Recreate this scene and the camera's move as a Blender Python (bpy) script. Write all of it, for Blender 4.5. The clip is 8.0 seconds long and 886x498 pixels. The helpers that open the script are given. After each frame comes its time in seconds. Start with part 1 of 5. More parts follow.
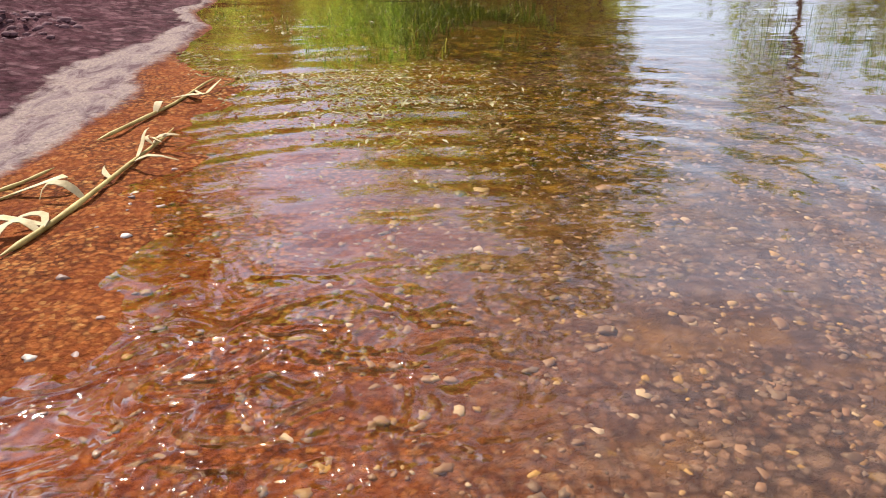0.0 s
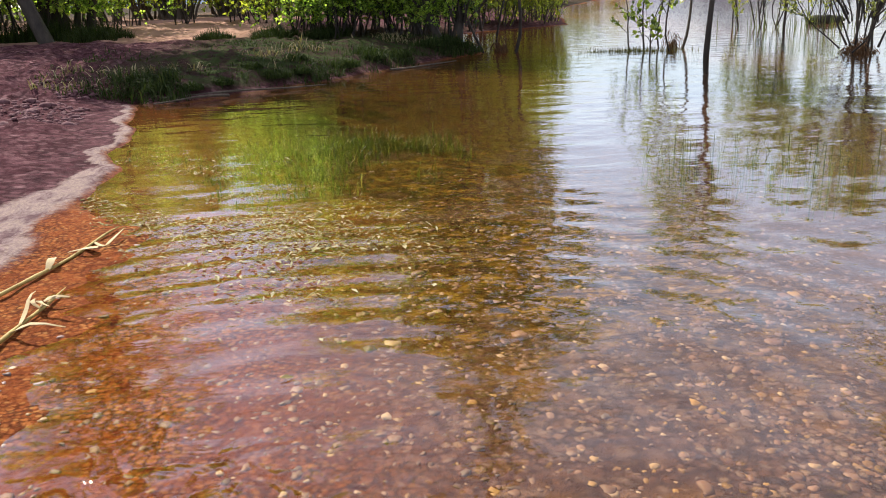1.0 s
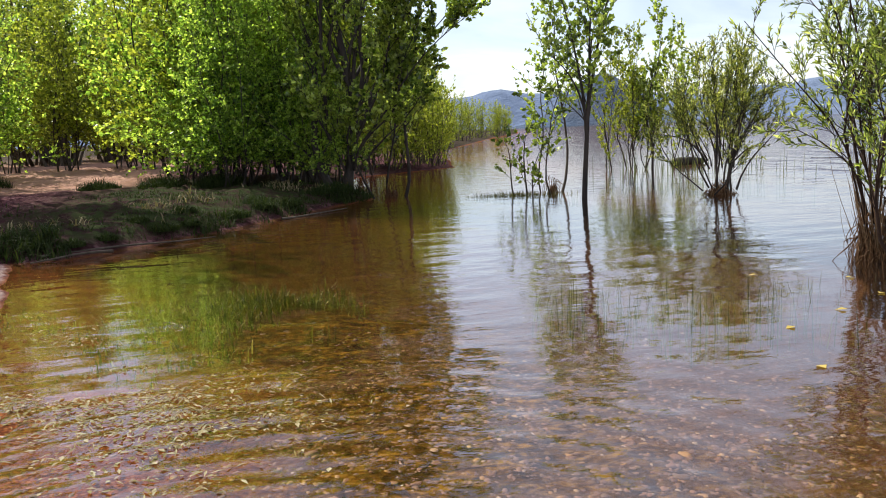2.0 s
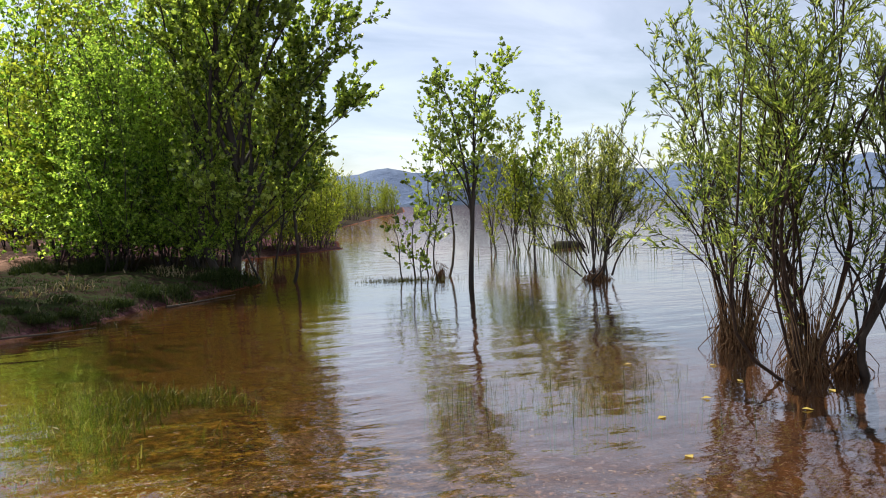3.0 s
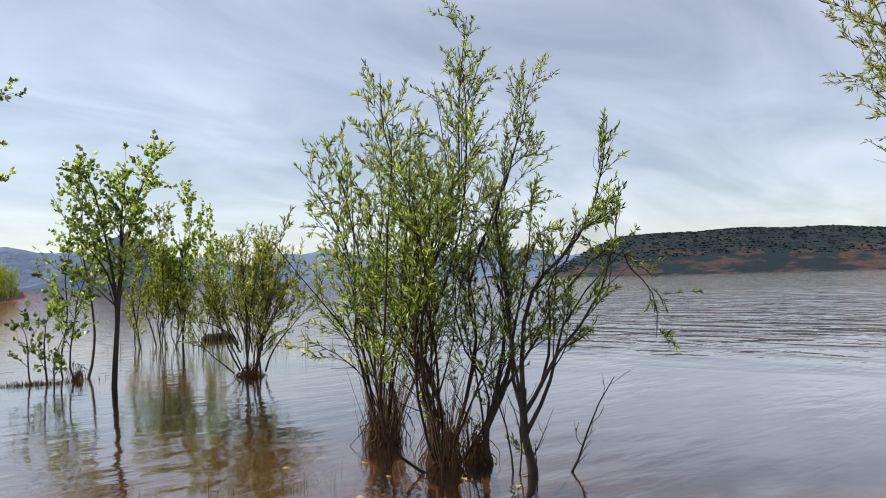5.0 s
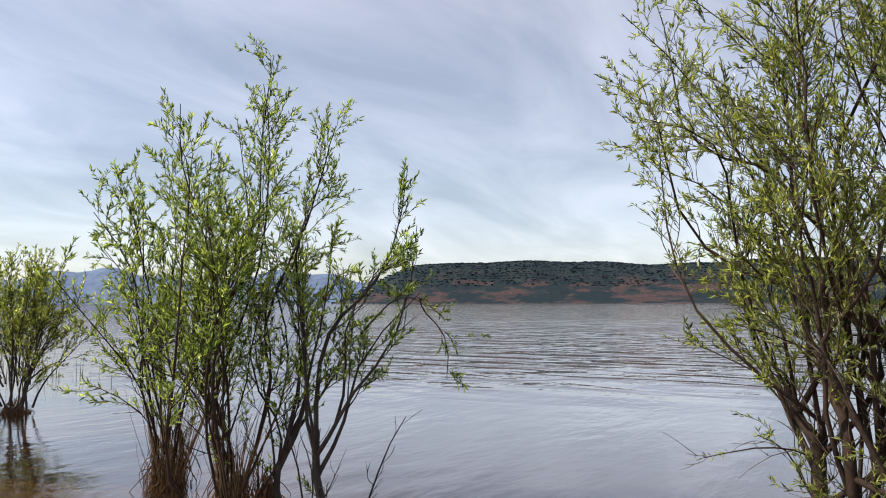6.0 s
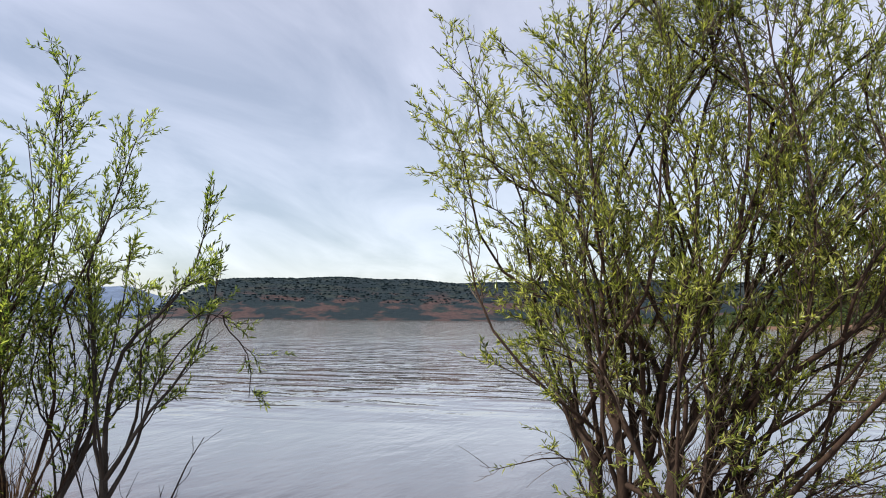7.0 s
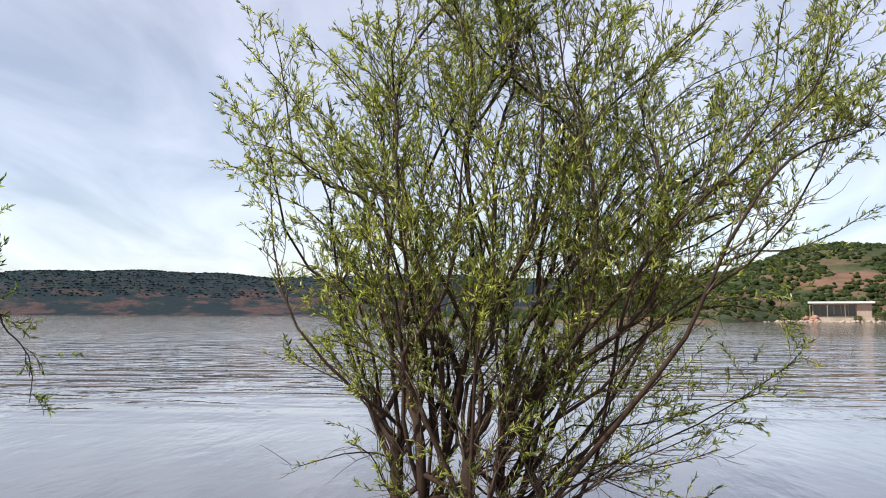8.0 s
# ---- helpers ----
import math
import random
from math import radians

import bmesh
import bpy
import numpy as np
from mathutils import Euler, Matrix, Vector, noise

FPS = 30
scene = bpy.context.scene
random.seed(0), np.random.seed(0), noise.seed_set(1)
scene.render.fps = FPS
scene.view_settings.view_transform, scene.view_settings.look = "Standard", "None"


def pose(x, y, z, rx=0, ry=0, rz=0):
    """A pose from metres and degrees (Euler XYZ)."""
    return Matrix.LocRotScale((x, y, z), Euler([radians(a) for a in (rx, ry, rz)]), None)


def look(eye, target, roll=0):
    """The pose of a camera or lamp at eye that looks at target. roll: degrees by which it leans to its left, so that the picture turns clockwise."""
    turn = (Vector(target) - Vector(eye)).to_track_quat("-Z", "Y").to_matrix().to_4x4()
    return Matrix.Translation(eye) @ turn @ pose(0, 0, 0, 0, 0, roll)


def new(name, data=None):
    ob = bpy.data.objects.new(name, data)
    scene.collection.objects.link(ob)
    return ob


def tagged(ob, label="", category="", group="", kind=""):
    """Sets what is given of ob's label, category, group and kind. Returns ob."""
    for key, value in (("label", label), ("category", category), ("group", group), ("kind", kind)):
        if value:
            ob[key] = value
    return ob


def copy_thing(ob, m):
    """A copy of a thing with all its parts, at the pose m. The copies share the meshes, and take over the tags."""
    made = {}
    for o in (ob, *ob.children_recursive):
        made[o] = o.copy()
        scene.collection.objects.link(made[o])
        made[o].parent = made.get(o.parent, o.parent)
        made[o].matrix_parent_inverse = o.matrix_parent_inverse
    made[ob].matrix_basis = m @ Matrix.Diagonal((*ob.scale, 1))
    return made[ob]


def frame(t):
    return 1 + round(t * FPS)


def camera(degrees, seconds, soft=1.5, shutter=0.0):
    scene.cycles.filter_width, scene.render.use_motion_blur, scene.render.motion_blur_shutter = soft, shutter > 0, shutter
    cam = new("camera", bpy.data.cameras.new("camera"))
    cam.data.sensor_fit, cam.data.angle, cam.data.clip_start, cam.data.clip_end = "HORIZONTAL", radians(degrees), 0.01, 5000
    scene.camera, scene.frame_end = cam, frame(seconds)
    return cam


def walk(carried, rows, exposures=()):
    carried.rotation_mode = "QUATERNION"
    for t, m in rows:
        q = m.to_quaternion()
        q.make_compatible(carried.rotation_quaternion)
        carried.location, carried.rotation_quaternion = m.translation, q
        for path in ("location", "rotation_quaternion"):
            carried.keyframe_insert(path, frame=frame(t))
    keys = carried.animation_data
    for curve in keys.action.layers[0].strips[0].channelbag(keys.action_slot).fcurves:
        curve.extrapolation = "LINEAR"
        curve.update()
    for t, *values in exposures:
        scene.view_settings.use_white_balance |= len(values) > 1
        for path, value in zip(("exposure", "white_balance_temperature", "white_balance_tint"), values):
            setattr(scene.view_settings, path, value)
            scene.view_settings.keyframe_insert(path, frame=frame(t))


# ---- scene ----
cam = camera(58.4, 8.0, soft=1.0)
PATH = [
    (0, (1.11, 0.886, 0.801), (1.068, 2.688, -0.066), -1.5),
    (0.5, (1.181, 0.936, 0.831), (1.207, 2.791, 0.083), -1.9),
    (1, (1.193, 1.02, 0.869), (1.32, 2.92, 0.259), -2.3),
    (1.5, (1.207, 1.053, 0.935), (1.468, 2.984, 0.483), -2.2),
    (1.7, (1.214, 1.062, 0.96), (1.537, 2.998, 0.578), -2.4),
    (3, (1.144, 0.902, 1.137), (1.838, 2.775, 1.025), -2.0),
    (3.5, (1.026, 0.833, 1.184), (1.901, 2.63, 1.136), -1.8),
    (4, (1.048, 0.804, 1.214), (2.092, 2.51, 1.208), -2.0),
    (4.5, (0.986, 0.776, 1.252), (2.224, 2.346, 1.279), -1.9),
    (4.7, (0.976, 0.76, 1.267), (2.292, 2.265, 1.316), -1.7),
    (5.8, (0.886, 0.696, 1.411), (2.561, 1.783, 1.532), -0.5),
    (6, (0.875, 0.686, 1.414), (2.604, 1.683, 1.548), -0.1),
    (6.5, (0.837, 0.64, 1.422), (2.673, 1.42, 1.579), 0.5),
    (7, (0.805, 0.622, 1.428), (2.716, 1.185, 1.605), 0.5),
    (7.5, (0.773, 0.589, 1.436), (2.734, 0.942, 1.612), 0.4),
    (8, (0.749, 0.547, 1.446), (2.74, 0.654, 1.612), 0.2),
]
walk(cam, [(t, look(eye, target, roll)) for t, eye, target, roll in PATH], [(0, 0.86), (0.5, 0.85), (1.0, 0.84), (1.5, 0.70), (3, 0.34), (4, 0.2), (4.7, 0.15), (6, 0.25), (7, 0.34), (8, 0.45)])

# ---- light ----
SUN_AZ, SUN_EL = radians(-33), radians(46)      # clockwise from +y, above the horizon
world = bpy.data.worlds.new("sky")
scene.world = world
world.use_nodes = True
wn, wl = world.node_tree.nodes, world.node_tree.links
wn.clear()
w_out = wn.new("ShaderNodeOutputWorld")
w_bg = wn.new("ShaderNodeBackground")
w_bg.inputs["Strength"].default_value = 0.068
w_sky = wn.new("ShaderNodeTexSky")
w_sky.sky_type = "NISHITA"
w_sky.sun_disc = False
w_sky.sun_elevation, w_sky.sun_rotation = SUN_EL, SUN_AZ
w_sky.air_density, w_sky.dust_density, w_sky.ozone_density = 1.0, 0.4, 3.0
# thin veils of high cloud
w_tc = wn.new("ShaderNodeTexCoord")
w_sep = wn.new("ShaderNodeSeparateXYZ")
w_add = wn.new("ShaderNodeMath")
w_add.operation = "ADD"
w_add.inputs[1].default_value = 0.22
w_abs = wn.new("ShaderNodeMath")
w_abs.operation = "ABSOLUTE"
w_com = wn.new("ShaderNodeCombineXYZ")
w_div = wn.new("ShaderNodeVectorMath")
w_div.operation = "DIVIDE"
w_map = wn.new("ShaderNodeMapping")
w_map.inputs["Scale"].default_value = (0.9, 2.0, 1.0)
w_map.inputs["Rotation"].default_value = (0, 0, radians(35))
w_noi = wn.new("ShaderNodeTexNoise")
w_noi.inputs["Scale"].default_value = 1.1
w_noi.inputs["Detail"].default_value = 7.0
w_noi.inputs["Roughness"].default_value = 0.55
w_noi.inputs["Distortion"].default_value = 0.6
w_rmp = wn.new("ShaderNodeMapRange")
w_rmp.inputs["From Min"].default_value = 0.34
w_rmp.inputs["From Max"].default_value = 0.66
w_rmp.inputs["To Min"].default_value = 0.52
w_rmp.inputs["To Max"].default_value = 1.0
w_mix = wn.new("ShaderNodeMix")
w_mix.data_type = "RGBA"
w_mix.blend_type = "ADD"
w_mix.inputs["B"].default_value = (6.5, 6.2, 6.6, 1)
wl.new(w_tc.outputs["Generated"], w_sep.inputs[0])
wl.new(w_sep.outputs["Z"], w_abs.inputs[0])
wl.new(w_abs.outputs[0], w_add.inputs[0])
for axis in "XYZ":
    wl.new(w_add.outputs[0], w_com.inputs[axis])
wl.new(w_tc.outputs["Generated"], w_div.inputs[0])
wl.new(w_com.outputs[0], w_div.inputs[1])
wl.new(w_div.outputs[0], w_map.inputs["Vector"])
wl.new(w_map.outputs[0], w_noi.inputs["Vector"])
wl.new(w_noi.outputs["Fac"], w_rmp.inputs["Value"])
wl.new(w_rmp.outputs[0], w_mix.inputs["Factor"])
wl.new(w_sky.outputs[0], w_mix.inputs["A"])
wl.new(w_mix.outputs["Result"], w_bg.inputs["Color"])
wl.new(w_bg.outputs[0], w_out.inputs[0])

sun = new("sun", bpy.data.lights.new("sun", "SUN"))
sun.data.energy, sun.data.angle, sun.data.color = 5.0, radians(0.6), (1.0, 0.95, 0.86)
sun_way = Vector((math.sin(SUN_AZ) * math.cos(SUN_EL), math.cos(SUN_AZ) * math.cos(SUN_EL), math.sin(SUN_EL)))
sun.matrix_world = look(sun_way * 60, (0, 0, 0))


# ---- materials ----
class Nodes:
    """A node tree under construction."""

    def __init__(self, name):
        self.mat = bpy.data.materials.new(name)
        self.mat.use_nodes = True
        self.n, self.l = self.mat.node_tree.nodes, self.mat.node_tree.links
        self.n.clear()
        self.out = self.n.new("ShaderNodeOutputMaterial")
        self.pos = self.n.new("ShaderNodeNewGeometry")

    def link(self, value, socket):
        if hasattr(value, "is_output"):
            self.l.new(value, socket)
        else:
            socket.default_value = value

    def math(self, op, a, b=0.0, clamp=False):
        m = self.n.new("ShaderNodeMath")
        m.operation, m.use_clamp = op, clamp
        self.link(a, m.inputs[0])
        self.link(b, m.inputs[1])
        return m.outputs[0]

    def noise(self, scale, detail=4.0, rough=0.55, stretch=(1, 1, 1), turn=0.0, local=False, distort=0.0):
        src = self.n.new("ShaderNodeTexCoord").outputs["Object"] if local else self.pos.outputs["Position"]
        mp = self.n.new("ShaderNodeMapping")
        mp.inputs["Scale"].default_value, mp.inputs["Rotation"].default_value = stretch, (0, 0, radians(turn))
        self.l.new(src, mp.inputs["Vector"])
        t = self.n.new("ShaderNodeTexNoise")
        t.inputs["Scale"].default_value, t.inputs["Detail"].default_value = scale, detail
        t.inputs["Roughness"].default_value, t.inputs["Distortion"].default_value = rough, distort
        self.l.new(mp.outputs[0], t.inputs["Vector"])
        return t.outputs["Fac"]

    def cells(self, scale, stretch=(1, 1, 1), feature="F1", output="Color", warp=0.0):
        mp = self.n.new("ShaderNodeMapping")
        mp.inputs["Scale"].default_value = stretch
        src = self.pos.outputs["Position"]
        if warp:
            wob = self.n.new("ShaderNodeTexNoise")
            wob.inputs["Scale"].default_value, wob.inputs["Detail"].default_value = scale * 0.9, 3.0
            self.l.new(src, wob.inputs["Vector"])
            add = self.n.new("ShaderNodeVectorMath")
            add.operation = "MULTIPLY_ADD"
            self.l.new(wob.outputs["Color"], add.inputs[0])
            add.inputs[1].default_value = (warp / scale * 2, warp / scale * 2, 0)
            self.l.new(src, add.inputs[2])
            src = add.outputs[0]
        self.l.new(src, mp.inputs["Vector"])
        t = self.n.new("ShaderNodeTexVoronoi")
        t.feature = feature
        t.inputs["Scale"].default_value = scale
        self.l.new(mp.outputs[0], t.inputs["Vector"])
        return t.outputs[output]

    def pebbles(self, scale, stops, crevice_shade, wear):
        """A bed of pebbles: every cell has its own colour, crevice shade painted between."""
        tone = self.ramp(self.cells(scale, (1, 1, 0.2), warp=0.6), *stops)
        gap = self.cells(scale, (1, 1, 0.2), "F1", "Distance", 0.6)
        tone = self.mix(self.span(gap, 0.35, 0.75, 0.0, 0.8), tone, crevice_shade)
        return self.mix(self.span(wear, 0.35, 0.65, 0.0, 0.35), tone, crevice_shade)

    def ramp(self, value, *stops):
        r = self.n.new("ShaderNodeValToRGB")
        el = r.color_ramp.elements
        while len(el) < len(stops):
            el.new(0.5)
        for e, (at, c) in zip(el, stops):
            e.position, e.color = at, (*c, 1)
        self.link(value, r.inputs[0])
        return r.outputs[0]

    def span(self, value, a, b, c=0.0, d=1.0):
        m = self.n.new("ShaderNodeMapRange")
        self.link(value, m.inputs["Value"])
        for k, v in zip(("From Min", "From Max", "To Min", "To Max"), (a, b, c, d)):
            m.inputs[k].default_value = v
        return m.outputs[0]

    def mix(self, f, a, b, blend="MIX"):
        m = self.n.new("ShaderNodeMix")
        m.data_type, m.blend_type = "RGBA", blend
        self.link(f, m.inputs["Factor"])
        for v, s in ((a, m.inputs["A"]), (b, m.inputs["B"])):
            self.link((*v, 1) if isinstance(v, tuple) and len(v) == 3 else v, s)
        return m.outputs["Result"]

    def attr(self, name):
        a = self.n.new("ShaderNodeAttribute")
        a.attribute_name = name
        return a.outputs["Fac"]

    def bump(self, height, strength, distance, under=None):
        b = self.n.new("ShaderNodeBump")
        b.inputs["Strength"].default_value, b.inputs["Distance"].default_value = strength, distance
        self.l.new(height, b.inputs["Height"])
        if under is not None:
            self.l.new(under, b.inputs["Normal"])
        return b.outputs[0]

    def surface(self, color, rough=0.8, normal=None, metal=0.0, spec=0.35):
        p = self.n.new("ShaderNodeBsdfPrincipled")
        self.link((*color, 1) if isinstance(color, tuple) else color, p.inputs["Base Color"])
        self.link(rough, p.inputs["Roughness"])
        p.inputs["Metallic"].default_value = metal
        p.inputs["Specular IOR Level"].default_value = spec
        if normal is not None:
            self.l.new(normal, p.inputs["Normal"])
        return p.outputs[0]

    def shader_mix(self, f, a, b):
        m = self.n.new("ShaderNodeMixShader")
        self.link(f, m.inputs[0])
        self.l.new(a, m.inputs[1])
        self.l.new(b, m.inputs[2])
        return m.outputs[0]

    def done(self, shader):
        self.l.new(shader, self.out.inputs[0])
        return self.mat


def plain(name, a, b, scale=8.0, rough=0.8, bump=0.4, size=0.01, spec=0.3, stretch=(1, 1, 1)):
    k = Nodes(name)
    fine = k.noise(scale * 6, 5, 0.65, stretch)
    wide = k.noise(scale, 3, 0.5, stretch)
    c = k.mix(k.span(wide, 0.3, 0.7), a, b)
    c = k.mix(k.span(fine, 0.25, 0.75, 0.0, 0.45), c, tuple(v * 0.55 for v in a))
    return k.done(k.surface(c, rough, k.bump(fine, bump, size), spec=spec))


def leaf_material(name, tones, glow=0.42, rough=0.45, through_tone=1.9, spec=0.4, tint=(0.92, 1.0, 0.5)):
    """Leaves: each one has its own green, and lets part of the light through."""
    k = Nodes(name)
    tone = k.ramp(k.pos.outputs["Random Per Island"], *tones)
    wide = k.noise(1.3, 3, 0.5)
    tone = k.mix(k.span(wide, 0.4, 0.7, 0.0, 0.22), tone, tones[-1][1])
    face = k.surface(tone, rough, spec=spec)
    tl = k.n.new("ShaderNodeBsdfTranslucent")
    lit = k.mix(1.0, tone, tuple(through_tone * v for v in tint), "MULTIPLY")
    k.l.new(lit, tl.inputs["Color"])
    return k.done(k.shader_mix(glow, face, tl.outputs[0]))


def ground_material():
    """Red lake clay: dry and cloddy inland, a pale dried margin, wet red mud, then gravel and a darker brown bed under
    water.
    """
    k = Nodes("red_clay")
    s = k.attr("shore")                       # metres inland; negative under water
    fine = k.noise(38, 6, 0.7)
    mid = k.noise(6.5, 5, 0.65)
    wide = k.noise(0.8, 3, 0.5)
    dry = k.ramp(mid, (0.38, (0.026, 0.008, 0.010)), (0.5, (0.092, 0.033, 0.041)), (0.62, (0.20, 0.095, 0.105)))
    dry = k.mix(k.span(wide, 0.4, 0.65, 0.0, 0.4), dry, (0.095, 0.036, 0.038))
    dry = k.mix(k.span(fine, 0.4, 0.6, 0.0, 0.65), dry, (0.040, 0.014, 0.017))
    # Lit faces of the crumbs and the shade between them are painted as colours.
    crumb = k.pebbles(20, ((0.0, (0.050, 0.018, 0.021)), (0.5, (0.125, 0.052, 0.060)), (1.0, (0.30, 0.17, 0.175))), (0.016, 0.005, 0.007), fine)
    dry = k.mix(k.span(k.noise(2.6, 4, 0.6), 0.35, 0.6, 0.2, 0.8), dry, crumb)
    far_dry = k.ramp(wide, (0.3, (0.34, 0.19, 0.14)), (0.7, (0.46, 0.28, 0.21)))
    dry = k.mix(k.attr("path"), dry, far_dry)
    # Tree shade on the bank, painted into the soil as near-black patches.
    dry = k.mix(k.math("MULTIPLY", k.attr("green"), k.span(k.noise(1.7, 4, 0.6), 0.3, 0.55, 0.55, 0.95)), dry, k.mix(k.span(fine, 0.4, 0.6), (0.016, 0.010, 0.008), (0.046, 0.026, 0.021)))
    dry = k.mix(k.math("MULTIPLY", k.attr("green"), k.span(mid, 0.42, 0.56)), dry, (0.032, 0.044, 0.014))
    streak = k.noise(7.0, 5, 0.7, (1.6, 0.6, 1), 20, distort=0.8)
    pale = k.ramp(streak, (0.36, (0.14, 0.082, 0.085)), (0.46, (0.27, 0.195, 0.185)), (0.55, (0.36, 0.27, 0.225)), (0.66, (0.29, 0.20, 0.20)))
    pale = k.mix(k.span(k.noise(90, 3, 0.6), 0.42, 0.6, 0.0, 0.4), pale, (0.15, 0.095, 0.095))
    edge = k.math("ADD", k.attr("margin"), k.span(k.noise(4.0, 6, 0.72, distort=0.6), 0.25, 0.75, -0.75, 0.6))
    c = k.mix(k.span(edge, 0.35, 0.75), dry, pale)
    red = k.ramp(mid, (0.38, (0.145, 0.028, 0.007)), (0.62, (0.33, 0.084, 0.020)))
    pebble = k.noise(30, 5, 0.75, distort=0.3)
    patch = k.noise(8.5, 4, 0.6, distort=0.5)
    grit = k.pebbles(70, ((0.0, (0.085, 0.021, 0.007)), (0.35, (0.27, 0.074, 0.018)), (0.7, (0.42, 0.145, 0.038)), (0.93, (0.50, 0.25, 0.08)), (1.0, (0.52, 0.34, 0.19))), (0.045, 0.010, 0.004), pebble)
    red = k.mix(k.span(k.noise(3.2, 4), 0.38, 0.58, 0.35, 0.95), red, grit)
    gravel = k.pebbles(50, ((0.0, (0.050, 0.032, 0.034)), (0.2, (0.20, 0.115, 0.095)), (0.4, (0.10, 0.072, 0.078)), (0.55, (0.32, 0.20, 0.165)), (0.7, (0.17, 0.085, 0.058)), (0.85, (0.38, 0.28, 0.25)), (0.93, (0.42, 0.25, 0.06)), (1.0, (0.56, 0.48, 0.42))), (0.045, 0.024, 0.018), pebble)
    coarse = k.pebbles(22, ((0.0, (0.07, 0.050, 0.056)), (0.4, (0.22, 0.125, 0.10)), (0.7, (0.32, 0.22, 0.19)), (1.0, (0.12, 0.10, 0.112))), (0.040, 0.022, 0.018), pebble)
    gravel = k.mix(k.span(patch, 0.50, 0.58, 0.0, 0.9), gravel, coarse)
    gravel = k.mix(k.span(k.noise(4.3, 4, 0.6), 0.55, 0.66, 0.0, 0.55), gravel, (0.30, 0.15, 0.035))
    gravel = k.mix(k.span(k.noise(1.9, 4, 0.65, distort=0.5), 0.52, 0.62, 0.0, 0.35), gravel, (0.085, 0.035, 0.018))
    moss = k.ramp(k.noise(15.0, 5, 0.72, (0.7, 1.3, 1), -20, distort=0.4), (0.39, (0.012, 0.007, 0.002)), (0.46, (0.06, 0.032, 0.004)), (0.53, (0.18, 0.098, 0.012)), (0.61, (0.42, 0.26, 0.045)))
    clods = k.pebbles(30, ((0.0, (0.020, 0.010, 0.003)), (0.35, (0.075, 0.036, 0.006)), (0.7, (0.17, 0.088, 0.014)), (1.0, (0.36, 0.22, 0.05))), (0.014, 0.007, 0.002), pebble)
    moss = k.mix(k.span(patch, 0.42, 0.56, 0.25, 0.85), moss, clods)
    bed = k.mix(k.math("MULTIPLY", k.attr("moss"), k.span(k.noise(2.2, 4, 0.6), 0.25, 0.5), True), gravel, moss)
    # Darker brown bed farther offshore and towards the far end of the cove.
    brown_bed = k.mix(k.span(patch, 0.4, 0.58), (0.060, 0.025, 0.007), (0.115, 0.048, 0.012))
    bed = k.mix(k.attr("bed_dark"), bed, brown_bed)
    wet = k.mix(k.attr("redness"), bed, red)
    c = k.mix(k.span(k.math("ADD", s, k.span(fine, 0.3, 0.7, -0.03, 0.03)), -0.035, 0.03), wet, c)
    rough = k.span(s, -0.1, 0.5, 0.7, 0.95)
    n = k.bump(mid, 0.55, 0.05)
    n = k.bump(fine, 0.9, 0.03, n)
    return k.done(k.surface(c, rough, n, spec=0.03))


def water_material():
    """Clear shallow lake water that fills with silt as it deepens, under small wind ripples."""
    k = Nodes("lake_water")
    calm = k.span(k.noise(0.11, 2, 0.5, turn=20), 0.35, 0.65)
    out = k.attr("open")
    long_waves = k.noise(2.6, 3, 0.5, (0.42, 1.25, 1), -34, distort=0.12)
    swell = k.noise(0.8, 2, 0.45, (1.25, 0.5, 1), 12, distort=0.4)
    short = k.noise(9.0, 3, 0.55, (0.45, 1.2, 1), -22)
    tiny = k.noise(34, 2, 0.5)
    h = k.math("ADD", k.math("MULTIPLY", long_waves, k.math("ADD", 0.30, k.math("MULTIPLY", out, 1.2))),
               k.math("MULTIPLY", short, k.math("ADD", 0.045, k.math("MULTIPLY", calm, 0.07))))
    h = k.math("ADD", h, k.math("MULTIPLY", tiny, 0.006))
    h = k.math("ADD", h, k.math("MULTIPLY", swell, k.math("MULTIPLY", out, 10.5)))
    h = k.math("ADD", h, k.math("MULTIPLY", k.attr("chop"), k.noise(8.5, 2, 0.5, distort=0.6)))
    n = k.bump(h, 1.0, 0.030)
    lw = k.n.new("ShaderNodeLayerWeight")
    lw.inputs["Blend"].default_value = 0.5
    k.l.new(n, lw.inputs["Normal"])
    gloss = k.math("MINIMUM", 0.64, k.math("ADD", 0.014, k.math("MULTIPLY", 1.06, k.math("POWER", lw.outputs["Facing"], 3.8))))
    gl = k.n.new("ShaderNodeBsdfGlossy")
    gl.inputs["Roughness"].default_value = 0.045
    gl.inputs["Color"].default_value = (1, 1, 1, 1)
    k.l.new(n, gl.inputs["Normal"])
    tr = k.n.new("ShaderNodeBsdfTransparent")
    tr.inputs["Color"].default_value = (0.95, 0.84, 0.66, 1)
    silt = k.n.new("ShaderNodeBsdfDiffuse")
    silt.inputs["Color"].default_value = (0.128, 0.110, 0.100, 1)
    body = k.shader_mix(k.attr("silt"), tr.outputs[0], silt.outputs[0])
    return k.done(k.shader_mix(gloss, body, gl.outputs[0]))


